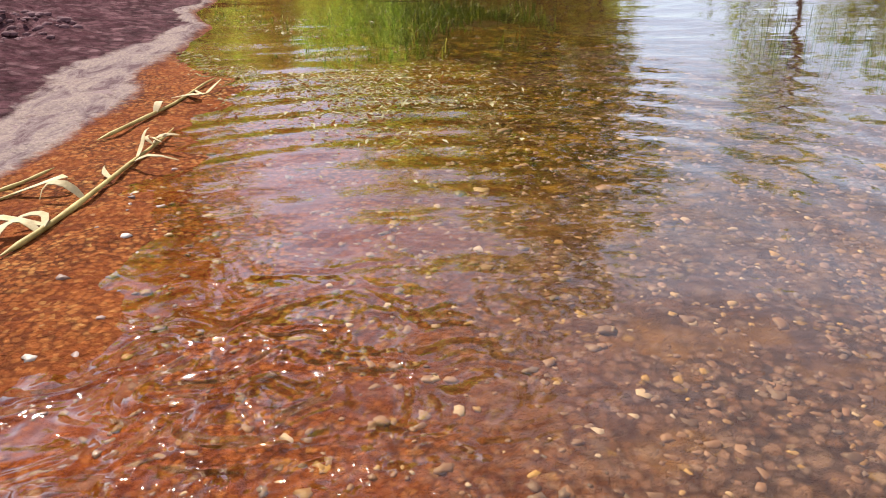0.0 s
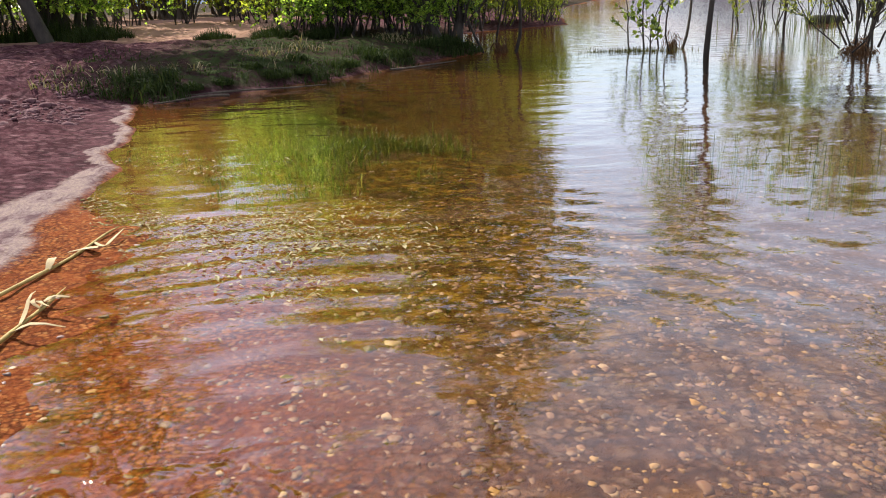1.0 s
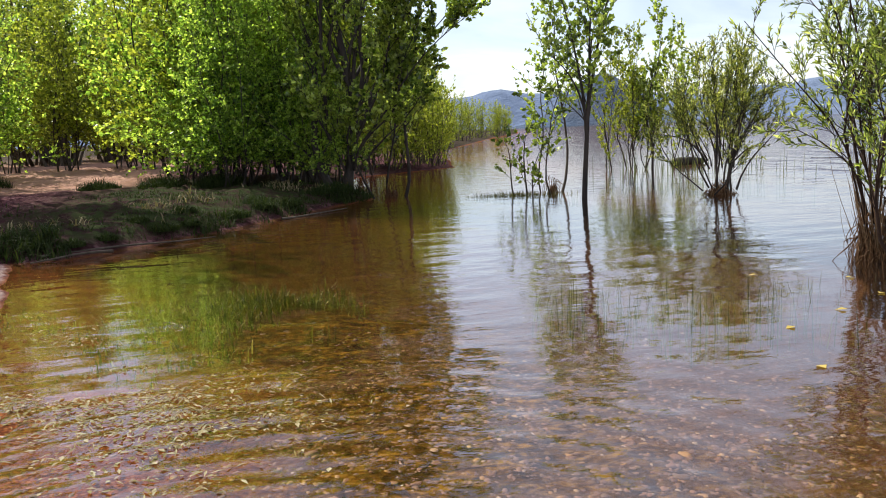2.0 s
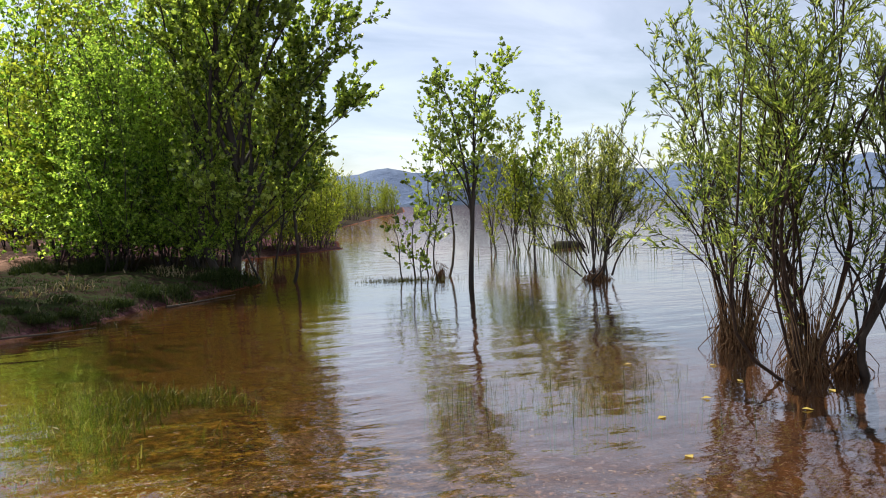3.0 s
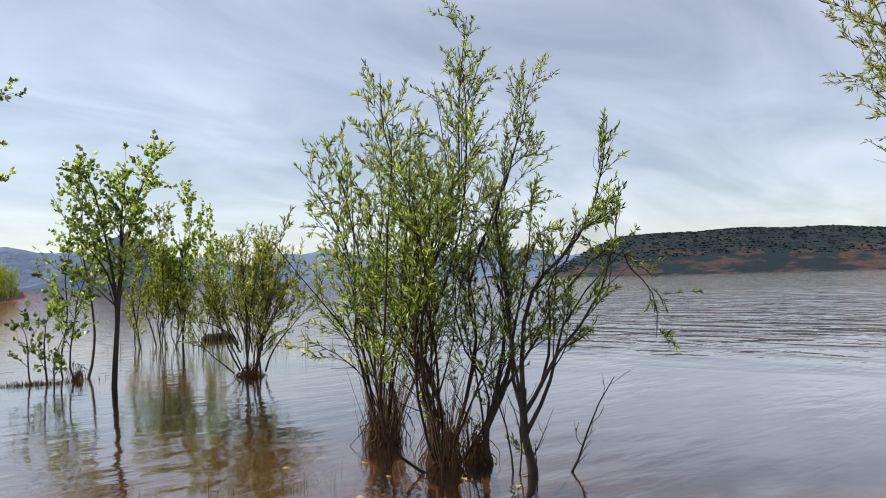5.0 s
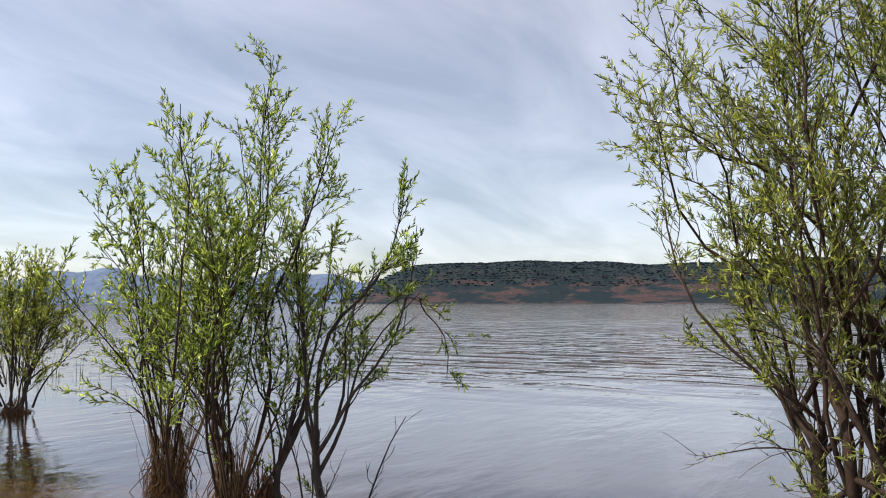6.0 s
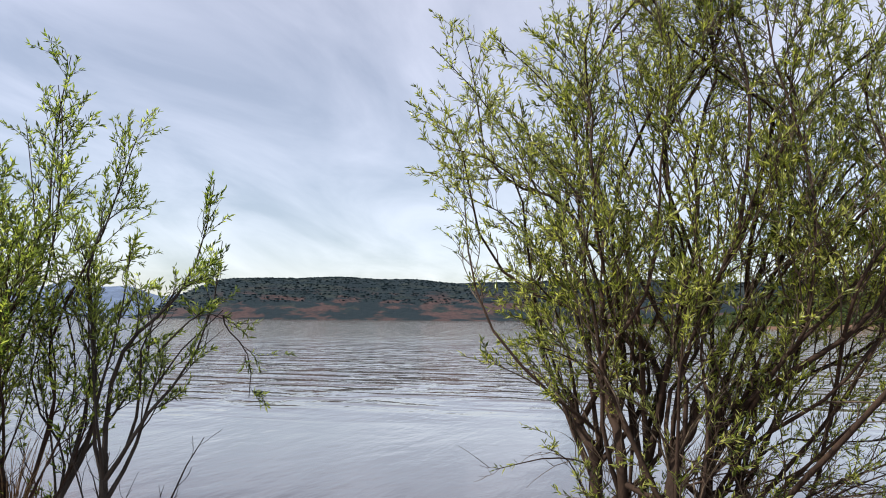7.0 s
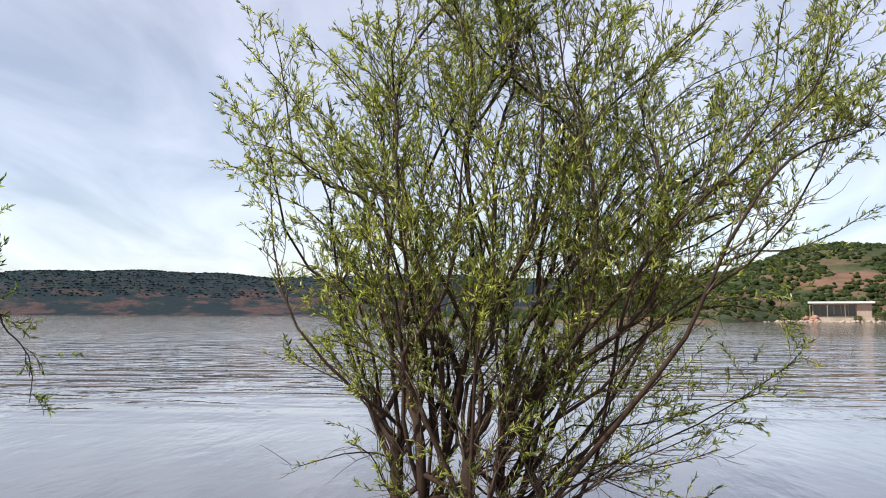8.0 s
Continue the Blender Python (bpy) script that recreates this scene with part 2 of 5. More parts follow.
def hill_material(name, wood, earth, scrub, size):
    k = Nodes(name)
    big = k.noise(1.0 / size, 5, 0.62, (1, 1, 2.2))
    small = k.noise(7.0 / size, 5, 0.7)
    c = k.mix(k.span(big, 0.50, 0.60), wood, scrub)
    c = k.mix(k.math("MULTIPLY", k.span(k.noise(1.0 / size, 4, 0.6, (1, 1, 3)), 0.50, 0.58), k.attr("low")), c, earth)
    c = k.mix(k.span(small, 0.35, 0.7, 0.0, 0.6), c, tuple(v * 0.5 for v in wood))
    return k.done(k.surface(c, 0.95, k.bump(small, 0.8, size * 0.05), spec=0.1))


M_GROUND, M_WATER = ground_material(), water_material()
M_BARK = plain("grey_brown_bark", (0.06, 0.046, 0.034), (0.125, 0.10, 0.075), 14, 0.9, 0.7, 0.012, stretch=(1, 1, 0.25))
M_BARK_DARK = plain("dark_wet_bark", (0.030, 0.024, 0.020), (0.075, 0.058, 0.045), 14, 0.75, 0.7, 0.012, stretch=(1, 1, 0.25))
M_BARK_RED = plain("reddish_willow_bark", (0.026, 0.014, 0.009), (0.066, 0.038, 0.025), 12, 0.85, 0.7, 0.012, stretch=(1, 1, 0.3))
# Sunlight on the twigs is put into this lighter copy of the willow bark.
M_TWIG = plain("sunlit_willow_twigs", (0.060, 0.040, 0.026), (0.15, 0.11, 0.075), 20, 0.75, 0.4, 0.006)
M_ROOT = plain("matted_root_fibre", (0.060, 0.030, 0.015), (0.27, 0.145, 0.066), 30, 0.95, 0.8, 0.01, stretch=(1, 1, 0.2))
M_SHOOT = plain("pale_brown_shoots", (0.13, 0.075, 0.036), (0.29, 0.19, 0.10), 30, 0.8, 0.3, 0.004)
M_BANKSHRUB = leaf_material("far_shrub_leaves", [(0.0, (0.020, 0.034, 0.010)), (0.6, (0.055, 0.078, 0.022)), (1.0, (0.11, 0.13, 0.045))], 0.3)
M_STRAW = plain("dry_reed_straw", (0.26, 0.17, 0.035), (0.58, 0.45, 0.15), 16, 0.6, 0.3, 0.004)
M_HUSK = plain("bleached_reed_leaf", (0.46, 0.33, 0.15), (0.62, 0.50, 0.30), 25, 0.75, 0.3, 0.004)
M_WILLOW = leaf_material("willow_leaves", [(0.0, (0.014, 0.022, 0.006)), (0.25, (0.045, 0.066, 0.014)), (0.55, (0.150, 0.185, 0.034)), (0.85, (0.32, 0.335, 0.095)), (1.0, (0.50, 0.50, 0.25))], 0.48, 0.28, 2.5, 0.6, (0.98, 0.98, 0.43))
M_WILLOW_GREEN = leaf_material("green_willow_leaves", [(0.0, (0.012, 0.024, 0.008)), (0.28, (0.042, 0.072, 0.017)), (0.58, (0.130, 0.178, 0.038)), (0.85, (0.28, 0.32, 0.085)), (1.0, (0.46, 0.49, 0.21))], 0.50, 0.28, 2.5, 0.6, (0.96, 0.98, 0.46))
M_POPLAR = leaf_material("poplar_leaves", [(0.0, (0.016, 0.032, 0.010)), (0.3, (0.070, 0.108, 0.022)), (0.65, (0.185, 0.24, 0.046)), (1.0, (0.38, 0.42, 0.13))], 0.52, 0.26, 2.7, 0.8, (0.96, 1.0, 0.5))
M_THICKET = leaf_material("thicket_leaves", [(0.0, (0.020, 0.042, 0.010)), (0.35, (0.085, 0.145, 0.028)), (0.7, (0.20, 0.275, 0.05)), (1.0, (0.40, 0.45, 0.12))], 0.58, 0.36, 2.9)
M_SALLOW = leaf_material("yellow_green_sallow_leaves", [(0.0, (0.050, 0.072, 0.014)), (0.4, (0.115, 0.145, 0.024)), (0.75, (0.19, 0.22, 0.036)), (1.0, (0.33, 0.34, 0.08))], 0.55, 0.36, 2.4, 0.4, (0.97, 0.99, 0.40))
# Darker than plain grass: the shade of the bank is put into these greens.
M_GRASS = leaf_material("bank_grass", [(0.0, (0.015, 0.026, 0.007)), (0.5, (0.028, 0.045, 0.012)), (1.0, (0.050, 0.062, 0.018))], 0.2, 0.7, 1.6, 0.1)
M_FLOOD = leaf_material("flooded_grass", [(0.0, (0.026, 0.036, 0.012)), (0.45, (0.072, 0.095, 0.022)), (0.8, (0.17, 0.18, 0.042)), (1.0, (0.42, 0.40, 0.17))], 0.3, 0.5, 1.6, 0.25)
M_ISLET = leaf_material("islet_grass", [(0.0, (0.05, 0.04, 0.014)), (0.5, (0.12, 0.11, 0.03)), (1.0, (0.24, 0.21, 0.07))], 0.3, 0.6, 1.6, 0.15)
M_DRY_GRASS = leaf_material("dry_bank_grass", [(0.0, (0.14, 0.10, 0.05)), (0.5, (0.24, 0.19, 0.10)), (1.0, (0.36, 0.30, 0.18))], 0.2, 0.7, 1.1, 0.1)
M_REED = leaf_material("young_reed_shoots", [(0.0, (0.05, 0.07, 0.02)), (0.6, (0.10, 0.12, 0.035)), (1.0, (0.17, 0.16, 0.06))], 0.3)
M_FALLEN = leaf_material("fallen_yellow_leaves", [(0.0, (0.40, 0.27, 0.04)), (1.0, (0.58, 0.45, 0.10))], 0.2, through_tone=1.1)
M_LITTER = leaf_material("pale_drift_litter", [(0.0, (0.14, 0.105, 0.040)), (0.5, (0.27, 0.225, 0.10)), (1.0, (0.44, 0.39, 0.24))], 0.15, 0.8, 1.0, 0.05)


# Leaf colour shifted to blue, painting in the haze across the lake.
M_WOODS = plain("haze_blued_woods", (0.016, 0.027, 0.032), (0.026, 0.039, 0.043), 0.05, 1.0, 0.0, 0.1, 0.0)


def stone_material():
    k = Nodes("lake_stones")
    o = k.n.new("ShaderNodeObjectInfo").outputs["Random"]
    r = k.math("FRACT", k.math("ADD", o, k.pos.outputs["Random Per Island"]))
    c = k.ramp(r, (0.0, (0.05, 0.034, 0.036)), (0.2, (0.19, 0.10, 0.078)), (0.4, (0.10, 0.078, 0.086)), (0.6, (0.28, 0.17, 0.14)), (0.78, (0.14, 0.075, 0.055)), (0.9, (0.36, 0.22, 0.07)), (1.0, (0.46, 0.39, 0.35)))
    fine = k.noise(60, 4, 0.6)
    c = k.mix(k.span(fine, 0.3, 0.7, 0.0, 0.5), c, (0.16, 0.08, 0.045))
    return k.done(k.surface(c, 0.55, k.bump(fine, 0.4, 0.004)))


M_STONE = stone_material()
M_CLOD = plain("dry_mud_clod", (0.11, 0.045, 0.05), (0.21, 0.11, 0.115), 9, 0.95, 0.6, 0.01)
# Wood and earth tones of the far hill have bluish haze painted in.
M_HILL_FAR = hill_material("hazed_wooded_red_hillside", (0.018, 0.029, 0.036), (0.085, 0.054, 0.052), (0.034, 0.044, 0.042), 38)
M_HILL_NEAR = hill_material("scrub_hillside", (0.050, 0.062, 0.030), (0.20, 0.112, 0.080), (0.095, 0.088, 0.050), 42)
# These two carry the pale blue haze of distance in their base colours.
M_HILL_BLUE = hill_material("haze_blued_hills", (0.15, 0.20, 0.30), (0.17, 0.21, 0.29), (0.16, 0.21, 0.30), 300)
M_HILL_DARK = hill_material("haze_blued_wooded_hill", (0.07, 0.10, 0.15), (0.09, 0.11, 0.15), (0.08, 0.11, 0.15), 300)


def scrub_material():
    k = Nodes("hillside_scrub")
    c = k.ramp(k.pos.outputs["Random Per Island"], (0.0, (0.030, 0.046, 0.018)), (0.6, (0.055, 0.074, 0.028)), (1.0, (0.085, 0.098, 0.042)))
    clump = k.noise(2.4, 4, 0.7)
    c = k.mix(k.span(clump, 0.35, 0.65, 0.0, 0.8), c, (0.016, 0.024, 0.010))
    return k.done(k.surface(c, 1.0, k.bump(clump, 1.0, 0.5), spec=0.0))


M_SCRUB = scrub_material()
M_PLASTER = plain("cream_plaster", (0.28, 0.20, 0.165), (0.38, 0.29, 0.24), 0.6, 0.9, 0.1, 0.01)
M_CONCRETE = plain("pale_concrete", (0.55, 0.53, 0.50), (0.68, 0.66, 0.62), 0.8, 0.85, 0.2, 0.01)
M_WINDOW = plain("dark_window_glass", (0.03, 0.035, 0.04), (0.05, 0.055, 0.06), 1.0, 0.12, 0.0, 0.01, 0.6)
M_SANDSTONE = plain("pale_sandstone", (0.30, 0.225, 0.17), (0.46, 0.39, 0.31), 0.5, 0.95, 0.5, 0.1)
M_REDROCK = plain("red_rock", (0.30, 0.15, 0.10), (0.46, 0.28, 0.2), 0.5, 0.95, 0.6, 0.1)


# ---- mesh helpers ----
def fast_mesh(name, verts, faces, material, smooth=True):
    """A mesh from arrays: verts (n, 3), faces (m, 3) or (m, 4)."""
    verts, faces = np.asarray(verts, np.float32), np.asarray(faces, np.int32)
    me = bpy.data.meshes.new(name)
    m, k = faces.shape
    me.vertices.add(len(verts))
    me.vertices.foreach_set("co", verts.ravel())
    me.loops.add(m * k)
    me.loops.foreach_set("vertex_index", faces.ravel())
    me.polygons.add(m)
    me.polygons.foreach_set("loop_start", np.arange(0, m * k, k, dtype=np.int32))
    me.polygons.foreach_set("use_smooth", np.full(m, smooth, dtype=bool))
    me.update(calc_edges=True)
    me.materials.append(material)
    return me


def thing(name, at=(0, 0, 0), turn=0.0):
    """An Empty at the base of a thing, to parent its parts."""
    e = new(name)
    e.empty_display_size = 0.2
    e.matrix_world = pose(*at, 0, 0, turn)
    return e


def part(name, me, parent, label=""):
    """Links mesh data, in the parent's own coordinates, as one part of it."""
    ob = new(name, me)
    ob.parent = parent
    if label:
        tagged(ob, label)
    return ob


def bm_part(name, bm, material, parent, label="", smooth=False):
    me = bpy.data.meshes.new(name)
    bm.to_mesh(me)
    bm.free()
    me.materials.append(material)
    if smooth:
        me.polygons.foreach_set("use_smooth", np.ones(len(me.polygons), dtype=bool))
    return part(name, me, parent, label)


def float_layer(me, name, values):
    me.attributes.new(name, "FLOAT", "POINT").data.foreach_set("value", np.asarray(values, np.float32))


def unit(v):
    v = np.asarray(v, float)
    return v / (np.linalg.norm(v, axis=-1, keepdims=True) + 1e-9)


class Tubes:
    """Collects tapered tubes of quads."""

    def __init__(self):
        self.v, self.f, self.count = [], [], 0

    def add(self, pts, radii, sides=5):
        pts, radii = np.asarray(pts, float), np.asarray(radii, float)
        n = len(pts)
        tan = unit(np.gradient(pts, axis=0))
        ref = np.array([0.31, 0.17, 0.93]) if abs(tan[0][2]) < 0.9 else np.array([0.93, 0.31, 0.17])
        side = unit(np.cross(tan, ref))
        over = np.cross(tan, side)
        a = np.arange(sides) * 2 * np.pi / sides
        ring = side[:, None] * np.cos(a)[None, :, None] + over[:, None] * np.sin(a)[None, :, None]
        self.v.append((pts[:, None] + ring * radii[:, None, None]).reshape(-1, 3))
        i = np.arange(n - 1)[:, None] * sides
        j = np.arange(sides)[None]
        k = (j + 1) % sides
        self.f.append(np.stack([i + j, i + k, i + sides + k, i + sides + j], -1).reshape(-1, 4) + self.count)
        self.count += n * sides

    def mesh(self, name, material):
        return fast_mesh(name, np.concatenate(self.v), np.concatenate(self.f), material)


class Leaves:
    """Collects leaves: each a folded four-cornered blade."""

    def __init__(self):
        self.p, self.d, self.n, self.s = [], [], [], []

    def add(self, p, d, n, length, width):
        self.p.append(p)
        self.d.append(d)
        self.n.append(n)
        self.s.append(np.stack([length, width], -1))

    def mesh(self, name, material, fold=0.18):
        p, d, n, s = (np.concatenate(q) for q in (self.p, self.d, self.n, self.s))
        d = unit(d)
        n = unit(n - d * np.sum(n * d, -1, keepdims=True))
        side = np.cross(d, n)
        ln, wd = s[:, :1], s[:, 1:]
        v = np.stack([p, p + d * ln * 0.45 + side * wd * 0.5 + n * wd * fold, p + d * ln - n * ln * 0.12, p + d * ln * 0.45 - side * wd * 0.5 + n * wd * fold], 1)
        f = np.arange(len(p) * 4).reshape(-1, 4)
        return fast_mesh(name, v.reshape(-1, 3), f, material, smooth=False)


# ---- ground and water ----
# the waterline, with the land to its left
SHORE = [(900, -3000), (300, -420), (60, -70), (8, -15), (2.2, -4.0), (0.7, -1.5), (0.1, 0.2), (-0.12, 1.8), (-0.2, 3.0), (-0.22, 3.9), (-0.25, 4.6), (-0.36, 5.4),
         (-0.6, 6.6), (-0.9, 7.8), (-1.12, 8.65), (-0.7, 8.7), (-0.2, 9.2), (0.5, 10.0), (1.35, 11.3), (2.1, 12.5), (2.7, 13.3), (2.5, 15.0),
         (2.4, 17.6), (3.2, 20.0), (4.4, 21.0), (6.1, 22.4), (9.5, 40), (26, 88), (43, 133), (190, 600), (900, 3000)]
LAND = SHORE + [(-3500, 3000), (-3500, -3000)]


def shore_distance(x, y):
    """Metres inland of the waterline; negative over water."""
    best = np.full(x.shape, 1e9)
    for (ax, ay), (bx, by) in zip(SHORE, SHORE[1:]):
        ux, uy = bx - ax, by - ay
        t = np.clip(((x - ax) * ux + (y - ay) * uy) / (ux * ux + uy * uy), 0, 1)
        best = np.minimum(best, np.hypot(x - ax - t * ux, y - ay - t * uy))
    inside = np.zeros(x.shape, bool)
    for (ax, ay), (bx, by) in zip(LAND, LAND[1:] + LAND[:1]):
        if ay != by:
            inside ^= ((ay > y) != (by > y)) & (x < (bx - ax) * (y - ay) / (by - ay) + ax)
    return np.where(inside, best, -best)


def waves(x, y, seed, base, octaves=4, gain=0.5):
    """A cheap smooth field about -1 to 1: sums of turned sine products."""
    r = np.random.RandomState(seed)
    z, amp, f = np.zeros_like(x, dtype=float), 1.0, base
    for _ in range(octaves):
        for _ in range(3):
            a, p, q = r.uniform(0, np.pi), r.uniform(0, 6.3), r.uniform(0, 6.3)
            u, v = x * np.cos(a) + y * np.sin(a), -x * np.sin(a) + y * np.cos(a)
            z += amp * np.sin(u * f + p + 1.3 * np.sin(v * f * 0.6 + q)) / 3
        amp *= gain
        f *= 2.1
    return z


def smooth(v, a, b):
    t = np.clip((v - a) / (b - a), 0, 1)
    return t * t * (3 - 2 * t)


def ground_height(x, y):
    s = shore_distance(x, y)
    s = s + 0.06 * waves(x, y, 3, 4.0, 3) * smooth(np.abs(s), 6.0, 0.0)
    rough = 0.045 * waves(x, y, 5, 4.5, 6, 0.7) * smooth(s, 0.25, 1.0) + 0.008 * waves(x, y, 6, 9.0, 4, 0.6)
    bank = 0.14 * smooth(y, 8.3, 9.2) * smooth(y, 17, 13) * smooth(s, 0.0, 0.35)
    land = 0.02 + 0.10 * smooth(s, 0.1, 1.1) + 0.022 * np.minimum(s, 10) + 0.004 * np.clip(s - 10, 0, 300) + bank + rough
    d = -s - (0.44 + 0.10 * smooth(y, 3.4, 2.4) - 0.16 * smooth(y, 2.3, 1.7) + 0.06 * waves(x, y, 7, 6.0, 5, 0.75)) * smooth(y, 5.0, 3.9) * smooth(y, 0.4, 1.2)
    flat = 0.026 * np.clip(-d, 0, 0.5) + 0.006 * smooth(-d, 0.0, 0.12) + 0.006 * waves(x, y, 9, 16.0, 3, 0.7) * smooth(-d, 0.0, 0.1)
    d = np.maximum(d, 0)
    bed = flat * (d <= 0) - (0.010 * smooth(d, 0, 0.1) + 0.048 * np.minimum(d, 1.6) + 0.075 * np.clip(d - 1.6, 0, 9) + 0.03 * np.clip(d - 10.6, 0, 40))
    bed = bed + 0.010 * waves(x, y, 8, 3.2, 4, 0.6) * smooth(d, 0.15, 0.8)
    k = smooth(s, -0.05, 0.06)
    return bed * (1 - k) + land * k, s


def graded(lo, hi, step, grow, far):
    """Coordinates, evenly spaced from lo to hi, then ever wider out to far."""
    mid = list(np.arange(lo, hi + step / 2, step))
    up, down, g = [], [], step
    while (up or mid)[-1] < far:
        g *= grow
        up.append((up or mid)[-1] + g)
    g = step
    while (down or mid[:1])[-1] > -far:
        g *= grow
        down.append((down or mid[:1])[-1] - g)
    return np.array(down[::-1] + mid + up)


def grid_mesh(name, xs, ys, height, material):
    x, y = np.meshgrid(xs, ys)
    x, y = x.ravel(), y.ravel()
    z, layers = height(x, y)
    i = (np.arange(len(ys) - 1)[:, None] * len(xs) + np.arange(len(xs) - 1)[None]).reshape(-1)
    f = np.stack([i, i + 1, i + 1 + len(xs), i + len(xs)], -1)
    me = fast_mesh(name, np.stack([x, y, z], -1), f, material)
    for key, v in layers.items():
        float_layer(me, key, v)
    return me


def ground_layers(x, y):
    z, s = ground_height(x, y)
    red = smooth(s, -1.75, -0.75) * smooth(y, 5.6, 4.3)
    red = np.maximum(red, 0.8 * smooth(s, -1.1, -0.4) * smooth(y, 9.5, 7.5))
    moss = smooth(s, -0.3, -0.8) * smooth(s, -3.6, -2.4) * smooth(y, 2.4, 3.4)
    moss = np.maximum(moss, 0.8 * smooth(y, 7, 9) * smooth(y, 12.5, 10) * smooth(s, -9, -5))
    red = np.maximum(red, 0.85 * smooth(s, -6, -2) * smooth(y, 11.5, 14))
    path = smooth(y, 13.6, 15.6) * smooth(x, -0.7, -1.9) * smooth(y, 60, 40)
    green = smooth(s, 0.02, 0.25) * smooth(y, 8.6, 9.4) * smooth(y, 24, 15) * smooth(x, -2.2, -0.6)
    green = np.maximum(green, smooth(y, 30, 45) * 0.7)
    wide = 0.34 - 0.24 * smooth(y, 4.0, 6.0)
    margin = smooth(s, -0.05, 0.03) * smooth(s, wide * 1.25, wide * 0.75) * smooth(y, 9.2, 8.0)
    return z, {"margin": margin, "shore": s, "redness": red, "moss": moss, "bed_dark": np.maximum(np.maximum(smooth(s, -6.0, -12.0), 0.65 * smooth(s, -2.2, -3.6)), 0.8 * smooth(y, 5.0, 8.0)), "path": path, "green": green}


def water_layers(x, y):
    g, s = ground_height(x, y)
    rings = np.hypot(x - 1.0, y - 2.2)
    z = 0.0042 * np.sin(rings * 30 + 1.2 * waves(x, y, 23, 1.6, 2)) * np.exp(-((rings - 1.5) / 0.9) ** 2)
    z = z + 0.0030 * waves(x, y * 1.5, 21, 6.5, 3, 0.5)
    z = z * smooth(np.hypot(x - 1.5, y - 2.5), 9.0, 4.0)
    depth = np.clip(-g, 0, 9)
    return z, {"silt": (0.10 + 0.80 * smooth(x - 0.75 * y, 1.2, 5.0)) * (1 - np.exp(-np.clip(depth - 0.1, 0, 9) * 2.2)), "chop": 3.6 * np.exp(-((x - 0.68) / 0.42) ** 2 - ((y - 1.85) / 0.42) ** 2), "open": smooth(np.hypot(x, y), 11, 20) * (0.25 + 0.75 * smooth(np.hypot(x, y), 75, 32)) * smooth(y - 1.1 * x, 6, -6)}


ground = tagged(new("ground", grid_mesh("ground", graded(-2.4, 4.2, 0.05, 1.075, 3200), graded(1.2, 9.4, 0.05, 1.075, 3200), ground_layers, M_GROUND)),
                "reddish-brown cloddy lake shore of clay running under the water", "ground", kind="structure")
water = tagged(new("water", grid_mesh("water", graded(-0.8, 4.5, 0.055, 1.09, 3000), graded(1.2, 7.0, 0.055, 1.09, 3000), water_layers, M_WATER)),
               "clear rippled lake water over a red bed, reflecting sky", "water", kind="structure")


# ---- far hills ----
def hill(name, label, az_hi, az_lo, near, far, height, material, steps, rows, seed, low=0.55, shape=1.0):
    """A ridge seen across the lake: bearings in degrees from +x, from its foot at near to its crest at far; height(az) in metres."""
    az = np.linspace(az_hi, az_lo, steps)
    t = np.linspace(0, 1.35, rows)
    a, u = np.meshgrid(az, t)
    n0 = np.array([near(v) if callable(near) else near for v in az])[None].repeat(rows, 0)
    hh = np.array([height(v) for v in az])[None].repeat(rows, 0)
    r = n0 + (far - n0) * u
    x, y = 1 + r * np.cos(np.radians(a)), 0.7 + r * np.sin(np.radians(a))
    size = (far - np.mean(n0)) / 6.28
    rise = np.where(u < 1, smooth(u ** shape, -0.12, 1.0), 1 - 0.4 * (u - 1))
    z = hh * (rise - smooth(np.array(0.0), -0.12, 1.0)) * (1 + 0.16 * waves(x, y, seed, 1 / size, 4) * np.clip(1.1 - u, 0, 1)) - 1.5 * (u <= 0)
    z = z + hh * 0.015 * waves(x, y, seed + 1, 12 / size, 2) * (u > 0.1)
    i = (np.arange(rows - 1)[:, None] * steps + np.arange(steps - 1)[None]).reshape(-1)
    f = np.stack([i, i + 1, i + 1 + steps, i + steps], -1)
    me = fast_mesh(name, np.stack([x, y, z], -1).reshape(-1, 3), f, material)
    float_layer(me, "low", (1 - smooth(u, low - 0.15, low + 0.1)).ravel())
    ob = tagged(new(name, me), label, "hill", kind="structure")
    return ob, x, y, z, u


def blobs(places, sizes, seed, squash=0.8):
    """Uneven low clumps, joined."""
    r = np.random.RandomState(seed)
    bm = bmesh.new()
    bmesh.ops.create_icosphere(bm, subdivisions=1, radius=1)
    base = np.array([v.co[:] for v in bm.verts])
    face = np.array([[v.index for v in q.verts] for q in bm.faces])
    bm.free()
    n, k = len(places), len(base)
    s = sizes[:, None, None] * r.uniform(0.75, 1.25, (n, k, 1))
    turn = r.uniform(0, 6.3, n)
    c, q = np.cos(turn)[:, None], np.sin(turn)[:, None]
    b = np.stack([base[None, :, 0] * c - base[None, :, 1] * q, base[None, :, 0] * q + base[None, :, 1] * c, np.broadcast_to(base[None, :, 2] * squash, (n, k))], -1)
    v = places[:, None] + b * s
    return v.reshape(-1, 3), (face[None] + (np.arange(n) * k)[:, None, None]).reshape(-1, 3)


def far_height(a):
    return 63 * (smooth(np.array(float(a)), 38.5, 31.5) * 0.93 + 0.05 * math.sin(a * 0.33) + 0.02 * math.sin(a * 1.1)) * float(smooth(np.array(float(a)), -24, -8))


